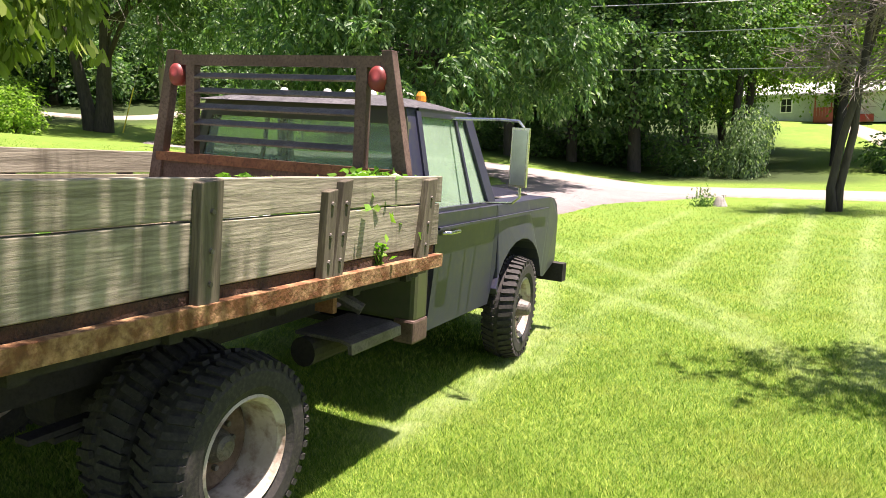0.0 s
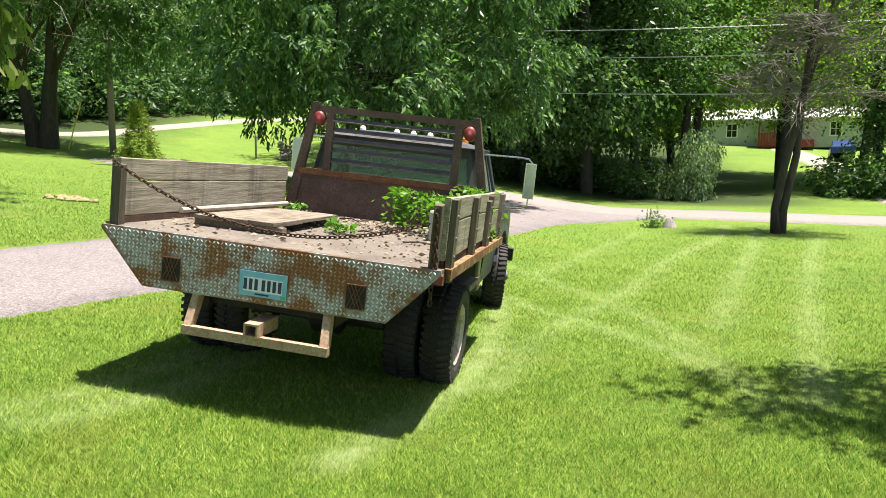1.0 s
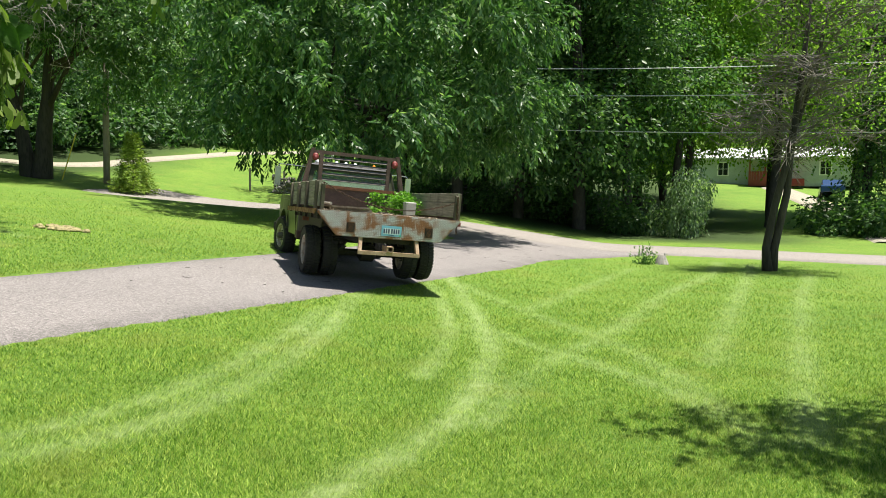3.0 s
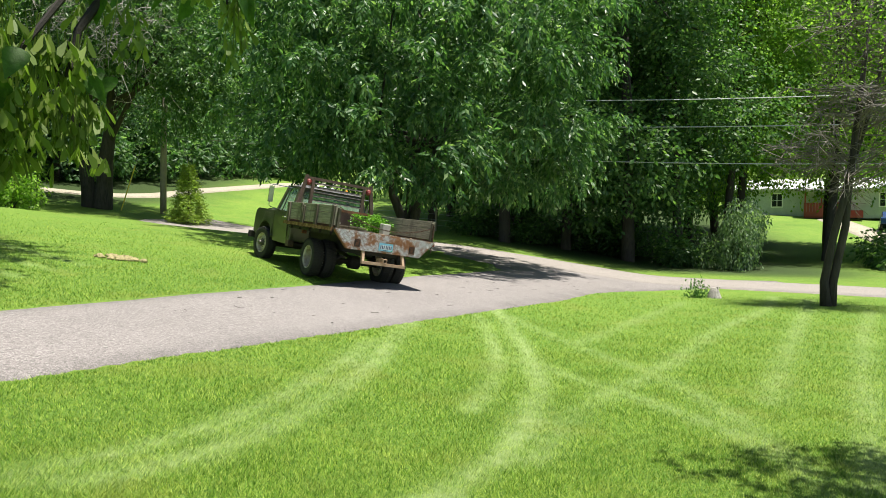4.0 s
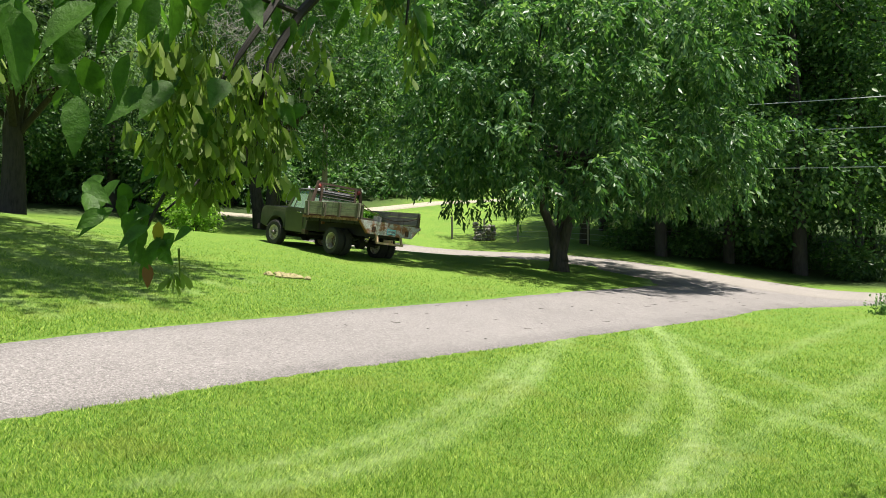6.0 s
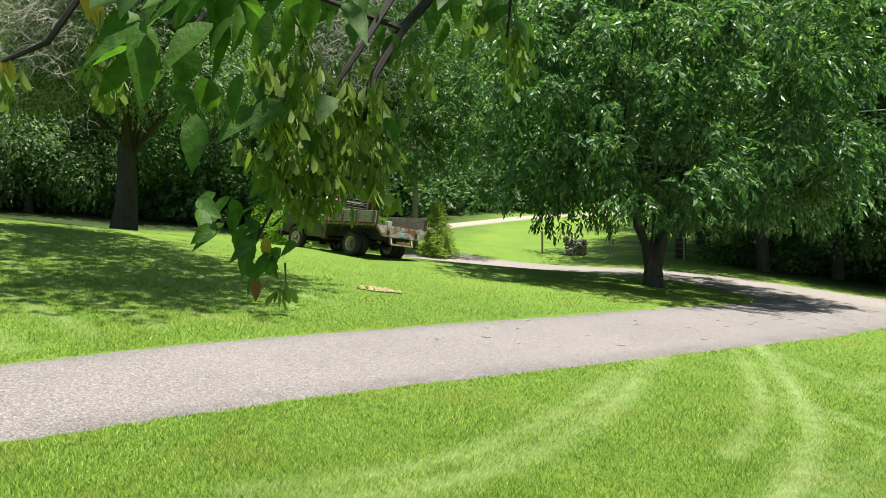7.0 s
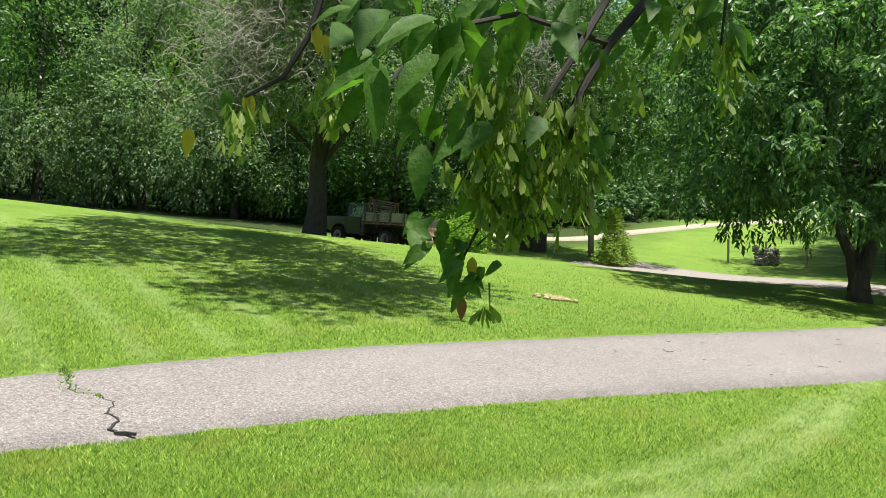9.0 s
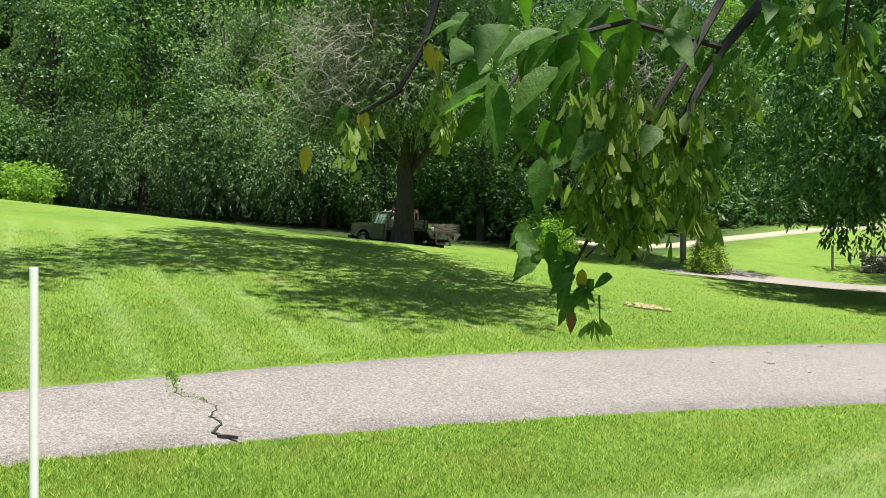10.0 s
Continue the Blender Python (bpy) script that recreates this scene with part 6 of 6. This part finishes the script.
def build_box_elder():
    rng = np.random.default_rng(61)
    tree = thing("box_elder_tree", "box elder with a low branch of leaves and hanging winged seeds", "tree", pose(4.6, -2.6, height(4.6, -2.6)))
    tree_at = Vector((4.6, -2.6, height(4.6, -2.6)))
    bm = bmesh.new()
    # First three and last mass are unseen, placed to shade lawn and branch.
    blobs = [(-0.5, 7.4, 5.6, 1.1, 0.8, 0.7), (0.7, 7.3, 6.0, 1.3, 1.0, 0.8), (0.2, 6.4, 5.4, 0.8, 0.7, 0.6), (0.2, 1.0, 7.0, 2.6, 2.4, 1.6), (1.8, 3.6, 7.4, 2.2, 2.2, 1.5), (-0.6, -1.5, 7.2, 2.6, 2.4, 1.8), (-4.2, 3.6, 5.2, 1.5, 1.3, 0.6)]
    limbs(bm, (0, 0, 0), (0.1, 0.4, 4.2), blobs, 0.24, rng, 7, 2)
    part("trunk", bm, BARK, tree, smooth=True)
    # An extra unseen clump is added to dapple the truck's boards with shade.
    c, o = crown_points(blobs + [(-5.0, 4.6, 4.9, 0.6, 0.5, 0.35)] * 2, 5800, rng, 0.05)
    v, f = sprays(c, o, rng, 0.35, 5, 0.13, 0.3, 0.9)
    leafy("crown", tree, v, f, LEAF_MAPLE)

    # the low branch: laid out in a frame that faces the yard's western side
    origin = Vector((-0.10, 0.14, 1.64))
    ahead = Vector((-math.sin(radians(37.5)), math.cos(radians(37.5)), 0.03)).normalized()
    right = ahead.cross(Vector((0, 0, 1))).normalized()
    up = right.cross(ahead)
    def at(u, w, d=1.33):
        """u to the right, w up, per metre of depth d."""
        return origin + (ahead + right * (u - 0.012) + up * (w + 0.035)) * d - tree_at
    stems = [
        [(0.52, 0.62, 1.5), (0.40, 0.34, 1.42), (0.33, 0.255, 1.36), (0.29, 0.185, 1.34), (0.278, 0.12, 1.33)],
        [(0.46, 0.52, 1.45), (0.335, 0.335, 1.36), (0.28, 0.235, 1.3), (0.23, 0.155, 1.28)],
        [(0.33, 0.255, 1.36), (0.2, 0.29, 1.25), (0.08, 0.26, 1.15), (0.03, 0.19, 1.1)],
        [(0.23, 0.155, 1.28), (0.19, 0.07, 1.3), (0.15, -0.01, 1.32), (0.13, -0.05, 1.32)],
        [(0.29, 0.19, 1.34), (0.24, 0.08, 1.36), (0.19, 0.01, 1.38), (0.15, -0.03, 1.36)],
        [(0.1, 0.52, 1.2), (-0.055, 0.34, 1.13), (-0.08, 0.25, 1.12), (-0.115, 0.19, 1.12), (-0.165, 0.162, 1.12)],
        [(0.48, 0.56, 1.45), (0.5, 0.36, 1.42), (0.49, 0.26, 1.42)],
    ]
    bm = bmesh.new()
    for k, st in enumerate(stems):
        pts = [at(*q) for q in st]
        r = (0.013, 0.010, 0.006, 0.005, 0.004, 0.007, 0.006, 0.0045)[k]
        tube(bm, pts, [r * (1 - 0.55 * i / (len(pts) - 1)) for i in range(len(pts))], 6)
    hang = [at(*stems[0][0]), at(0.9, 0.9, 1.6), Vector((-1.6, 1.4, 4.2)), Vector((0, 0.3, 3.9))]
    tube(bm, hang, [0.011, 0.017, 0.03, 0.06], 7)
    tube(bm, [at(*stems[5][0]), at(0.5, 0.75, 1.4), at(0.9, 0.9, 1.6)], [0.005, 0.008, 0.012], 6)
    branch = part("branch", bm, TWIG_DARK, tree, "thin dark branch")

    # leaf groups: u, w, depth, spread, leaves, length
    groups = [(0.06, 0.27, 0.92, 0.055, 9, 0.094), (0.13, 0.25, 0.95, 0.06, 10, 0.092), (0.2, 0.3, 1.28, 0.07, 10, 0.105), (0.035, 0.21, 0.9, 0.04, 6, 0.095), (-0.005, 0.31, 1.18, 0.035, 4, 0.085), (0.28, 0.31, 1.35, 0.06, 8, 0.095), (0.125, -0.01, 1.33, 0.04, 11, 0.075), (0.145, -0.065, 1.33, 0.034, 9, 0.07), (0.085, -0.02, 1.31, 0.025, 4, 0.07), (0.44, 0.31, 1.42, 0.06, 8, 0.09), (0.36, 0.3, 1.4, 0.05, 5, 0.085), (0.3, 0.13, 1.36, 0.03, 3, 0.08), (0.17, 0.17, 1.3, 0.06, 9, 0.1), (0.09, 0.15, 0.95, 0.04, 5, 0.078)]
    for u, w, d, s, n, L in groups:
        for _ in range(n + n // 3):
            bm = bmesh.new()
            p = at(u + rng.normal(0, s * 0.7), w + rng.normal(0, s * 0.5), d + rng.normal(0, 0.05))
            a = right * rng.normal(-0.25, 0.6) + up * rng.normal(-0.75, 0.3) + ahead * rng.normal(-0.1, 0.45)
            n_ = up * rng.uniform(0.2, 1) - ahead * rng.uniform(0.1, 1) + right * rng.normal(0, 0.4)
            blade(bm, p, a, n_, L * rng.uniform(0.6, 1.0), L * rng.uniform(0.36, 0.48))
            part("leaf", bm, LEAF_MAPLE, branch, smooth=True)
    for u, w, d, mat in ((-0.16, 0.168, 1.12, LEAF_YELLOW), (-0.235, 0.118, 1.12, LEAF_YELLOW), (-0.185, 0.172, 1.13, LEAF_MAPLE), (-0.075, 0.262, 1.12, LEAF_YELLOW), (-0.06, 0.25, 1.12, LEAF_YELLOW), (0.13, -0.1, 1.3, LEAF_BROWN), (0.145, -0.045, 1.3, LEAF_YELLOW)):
        bm = bmesh.new()
        blade(bm, at(u, w, d), -up + right * rng.normal(0, 0.2), -ahead + right * rng.normal(0, 0.4), 0.045, 0.02)
        part("leaf", bm, mat, branch, "yellowed leaf" if mat is LEAF_YELLOW else "", smooth=True)
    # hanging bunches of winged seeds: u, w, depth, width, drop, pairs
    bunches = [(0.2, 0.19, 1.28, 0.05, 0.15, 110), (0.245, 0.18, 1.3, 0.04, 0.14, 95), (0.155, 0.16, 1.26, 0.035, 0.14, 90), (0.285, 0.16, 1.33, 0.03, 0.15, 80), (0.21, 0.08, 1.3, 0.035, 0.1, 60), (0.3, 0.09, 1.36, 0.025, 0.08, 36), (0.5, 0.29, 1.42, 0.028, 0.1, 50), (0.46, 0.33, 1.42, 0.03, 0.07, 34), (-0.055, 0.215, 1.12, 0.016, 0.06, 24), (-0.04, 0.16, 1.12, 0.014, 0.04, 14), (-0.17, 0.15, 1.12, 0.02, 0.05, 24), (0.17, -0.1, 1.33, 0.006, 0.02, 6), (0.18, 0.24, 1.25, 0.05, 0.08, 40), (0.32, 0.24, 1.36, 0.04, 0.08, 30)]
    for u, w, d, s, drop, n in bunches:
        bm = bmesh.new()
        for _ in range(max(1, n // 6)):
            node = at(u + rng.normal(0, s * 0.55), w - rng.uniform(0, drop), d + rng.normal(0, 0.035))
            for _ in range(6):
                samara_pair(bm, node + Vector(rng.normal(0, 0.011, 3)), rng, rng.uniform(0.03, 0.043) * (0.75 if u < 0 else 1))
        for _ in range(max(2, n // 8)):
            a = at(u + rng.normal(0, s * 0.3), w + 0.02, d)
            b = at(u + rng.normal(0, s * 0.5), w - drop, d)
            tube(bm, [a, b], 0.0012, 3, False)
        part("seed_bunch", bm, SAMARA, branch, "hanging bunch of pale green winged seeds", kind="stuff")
    return branch


# ---- load on the truck's bed ----
def build_load():
    """Loose things on the deck, in the truck's own space; each is a thing."""
    rng = np.random.default_rng(71)
    load = []
    bm = bmesh.new()
    for k in range(3):
        x = -0.78 + 0.2 * k
        box(bm, x, x + 0.19, -0.75, 0.55, 1.12 + 0.004 * k, 1.145 + 0.004 * k)
    panel = part("board", bm, PALE_WOOD, None, bevel=0.004)
    panel.name = "wooden_panel"
    bm = bmesh.new()
    box(bm, -0.8, -0.15, -0.7, -0.62, 1.072, 1.12)
    part("batten", bm, PALE_WOOD, panel)
    bm = bmesh.new()
    box(bm, -0.8, -0.15, 0.4, 0.48, 1.072, 1.12)
    part("batten", bm, PALE_WOOD, panel)
    load.append(tagged(panel, "weathered wooden panel lying on the truck bed", "wooden panel"))
    bm = bmesh.new()
    tube(bm, [(-0.82, -0.85, 1.17), (-0.78, 0.3, 1.175), (-0.74, 0.75, 1.18)], 0.02, 10)
    load.append(tagged(part("pale_pole", bm, PALE_PIPE, None), "weathered pale pole lying on the wooden panel", "pole"))
    bm = bmesh.new()
    prism(bm, [(-0.085, 0), (0.085, 0), (0.1, 0.24), (-0.1, 0.24)], "y", -0.085, 0.085)
    jug = part("plastic_tub", bm, TUB, None, bevel=0.02)
    for v in jug.data.vertices:
        v.co += Vector((0.76, 0.3, 1.072))
    load.append(tagged(jug, "white plastic tub among the weeds on the bed", "tub"))
    for cx, cy, r, h, n, label in ((0.74, 0.7, 0.3, 0.34, 800, "leafy weeds growing in the truck bed"), (0.3, 0.8, 0.14, 0.36, 260, "tall weed growing in the truck bed"), (0.84, 0.4, 0.1, 0.24, 200, "leafy weeds growing in the truck bed"), (0.88, 1.08, 0.15, 0.42, 320, "leafy weeds reaching over the side board"), (0.05, -0.05, 0.14, 0.08, 60, "small weed in the rusty bed"), (-0.75, 0.9, 0.13, 0.1, 70, "yellow-green weed in the truck bed"), (1.1, 0.82, 0.05, 0.1, 26, "weed sprouting at the bed's edge")):
        c = rng.normal(0, 0.5, (n, 3)) * (r, r, 0) + (cx, cy, 1.08)
        c[:, 2] += h * rng.random(n) ** 0.7
        ax = rng.normal(size=c.shape) * (1, 1, 0.4)
        ax /= np.linalg.norm(ax, axis=1, keepdims=True)
        v, f = leaf_cloud(c, ax, rng.uniform(0.04, 0.08, n) * (0.6 if n < 30 else 1), 0.3, rng)
        weed = leafy("weed", None, v, f, LEAF_WEED)
        bm = bmesh.new()
        for k in range(7):
            q = c[k * n // 8]
            tube(bm, [(cx + 0.3 * (q[0] - cx), cy + 0.3 * (q[1] - cy), 1.07), tuple(q)], 0.004, 4)
        part("stems", bm, LEAF_WEED, weed)
        load.append(tagged(weed, label, "weed", "weeds on the truck bed"))
    n = 2200
    c = np.stack([rng.uniform(-1.02, 1.02, n), rng.uniform(-1.2, 1.3, n), np.full(n, 1.078)], 1)
    keep = rng.random(n) < 0.25 + 0.75 * (c[:, 1] > 0.2)
    c = c[keep]
    ax = rng.normal(size=c.shape) * (1, 1, 0.15)
    ax /= np.linalg.norm(ax, axis=1, keepdims=True)
    v, f = leaf_cloud(c, ax, rng.uniform(0.02, 0.055, len(c)), 0.25, rng)
    load.append(tagged(leafy("leaf_litter", None, v, f, LITTER), "dead leaves and bark scattered on the bed", "leaf litter", kind="stuff"))
    bm = bmesh.new()
    for k in range(9):
        x, y, a = rng.uniform(-0.3, 0.7), rng.uniform(-0.4, 1.0), rng.uniform(0, math.tau)
        L = rng.uniform(0.1, 0.3)
        tube(bm, [(x, y, 1.08), (x + L * 0.5 * math.cos(a), y + L * 0.5 * math.sin(a), 1.095), (x + L * math.cos(a + 0.3), y + L * math.sin(a + 0.3), 1.082)], 0.007, 5)
    load.append(tagged(part("dead_sticks", bm, BARK), "dead sticks on the truck bed", "sticks", kind="stuff"))
    for ob in load:
        for piece in (ob, *ob.children_recursive):
            for v in piece.data.vertices:
                v.co.z -= bed_dip(v.co.y)
    return load


# ---- build ----
build_ground()
build_roads()
build_backdrop()
build_woods()
big_yard_tree()
bank_tree()
bank_shade_tree()
twin_tree()
half_dead_tree()
build_house()
build_car()
build_pole()
build_small_things()
truck, wheels = build_truck()
load = build_load()
branch = build_box_elder()
build_grass()

# ---- motion ----
# seconds, x, y, z, pitch, roll, yaw of the truck, from the rear axle's middle on the ground
DRIVE = [
    (0.0, -1.771, 3.156, 0.154, -0.8, 4.16, -25.56), (0.5, -1.152, 4.393, 0.111, -0.77, 5.92, -19.47), (1.0, -0.66, 5.792, 0.111, 0.24, 6.66, -13.77),
    (2.0, -0.135, 8.892, 0.156, 3.19, 8.34, 1.37), (3.5, -1.202, 13.848, 0.582, 1.98, 3.77, 24.61), (4.5, -3.109, 16.944, 0.79, 7.21, 9.29, 39.88),
    (5.0, -4.24, 18.279, 1.011, 7.39, 6.36, 45.81), (6.5, -8.498, 21.386, 1.668, 4.99, 5.26, 61.06), (7.5, -12.05, 23.22, 2.09, 5.5, 3.0, 68.3),
    (8.5, -16.05, 24.5, 2.29, 5.3, 2.6, 75.0), (9.0, -18.2, 25.2, 2.45, 4.8, 2.5, 79.5), (9.5, -20.3, 25.55, 2.6, 4.3, 2.5, 82.5), (10.0, -22.2, 25.6, 2.7, 4.5, 1.5, 85.5),
]


def glide(t):
    """The truck's six numbers at a time, on a smooth curve through DRIVE."""
    a = np.array(DRIVE)
    T, V = a[:, 0], a[:, 1:]
    S = np.gradient(V, T, axis=0)
    i = int(np.clip(np.searchsorted(T, t) - 1, 0, len(T) - 2))
    h = T[i + 1] - T[i]
    s = (t - T[i]) / h
    return (2 * s ** 3 - 3 * s ** 2 + 1) * V[i] + (s ** 3 - 2 * s ** 2 + s) * h * S[i] + (3 * s ** 2 - 2 * s ** 3) * V[i + 1] + (s ** 3 - s ** 2) * h * S[i + 1]


def motions():
    times = [round(0.1 * k, 1) for k in range(101)]
    places = [glide(t) for t in times]
    rows = [(t, pose(*p)) for t, p in zip(times, places)]
    walk(truck, rows)
    for ob in load:
        walk(ob, rows)
    run = np.concatenate([[0], np.cumsum([np.linalg.norm(b[:3] - a[:3]) for a, b in zip(places, places[1:])])])
    steer = [float(np.clip((places[min(i + 6, 100)][5] - places[max(i - 2, 0)][5]) * 0.8, -20, 24)) for i in range(101)]
    # the low branch sways in the wind
    sway = [(0.0, -0.10, 0.08), (1.0, -0.09, 0.05), (2.0, -0.08, 0.03), (3.3, -0.065, 0.02), (4.5, -0.06, 0.015), (5.2, -0.055, 0.012), (6.3, -0.005, 0.002), (8.0, 0.0, 0.0), (10.0, 0.0, 0.0)]
    walk(branch, [(t, pose(x, 0, z)) for t, x, z in sway])
    for w, x, y, turn in wheels:
        sign = 1 if turn == 0 else -1
        angles = -np.degrees(run / 0.39) * sign
        walk(w, [(t, pose(x, y, 0.39, 0, 0, (s if y > 1 else 0) + turn) @ pose(0, 0, 0, a % 360)) for t, a, s in zip(times, angles, steer)])


motions()
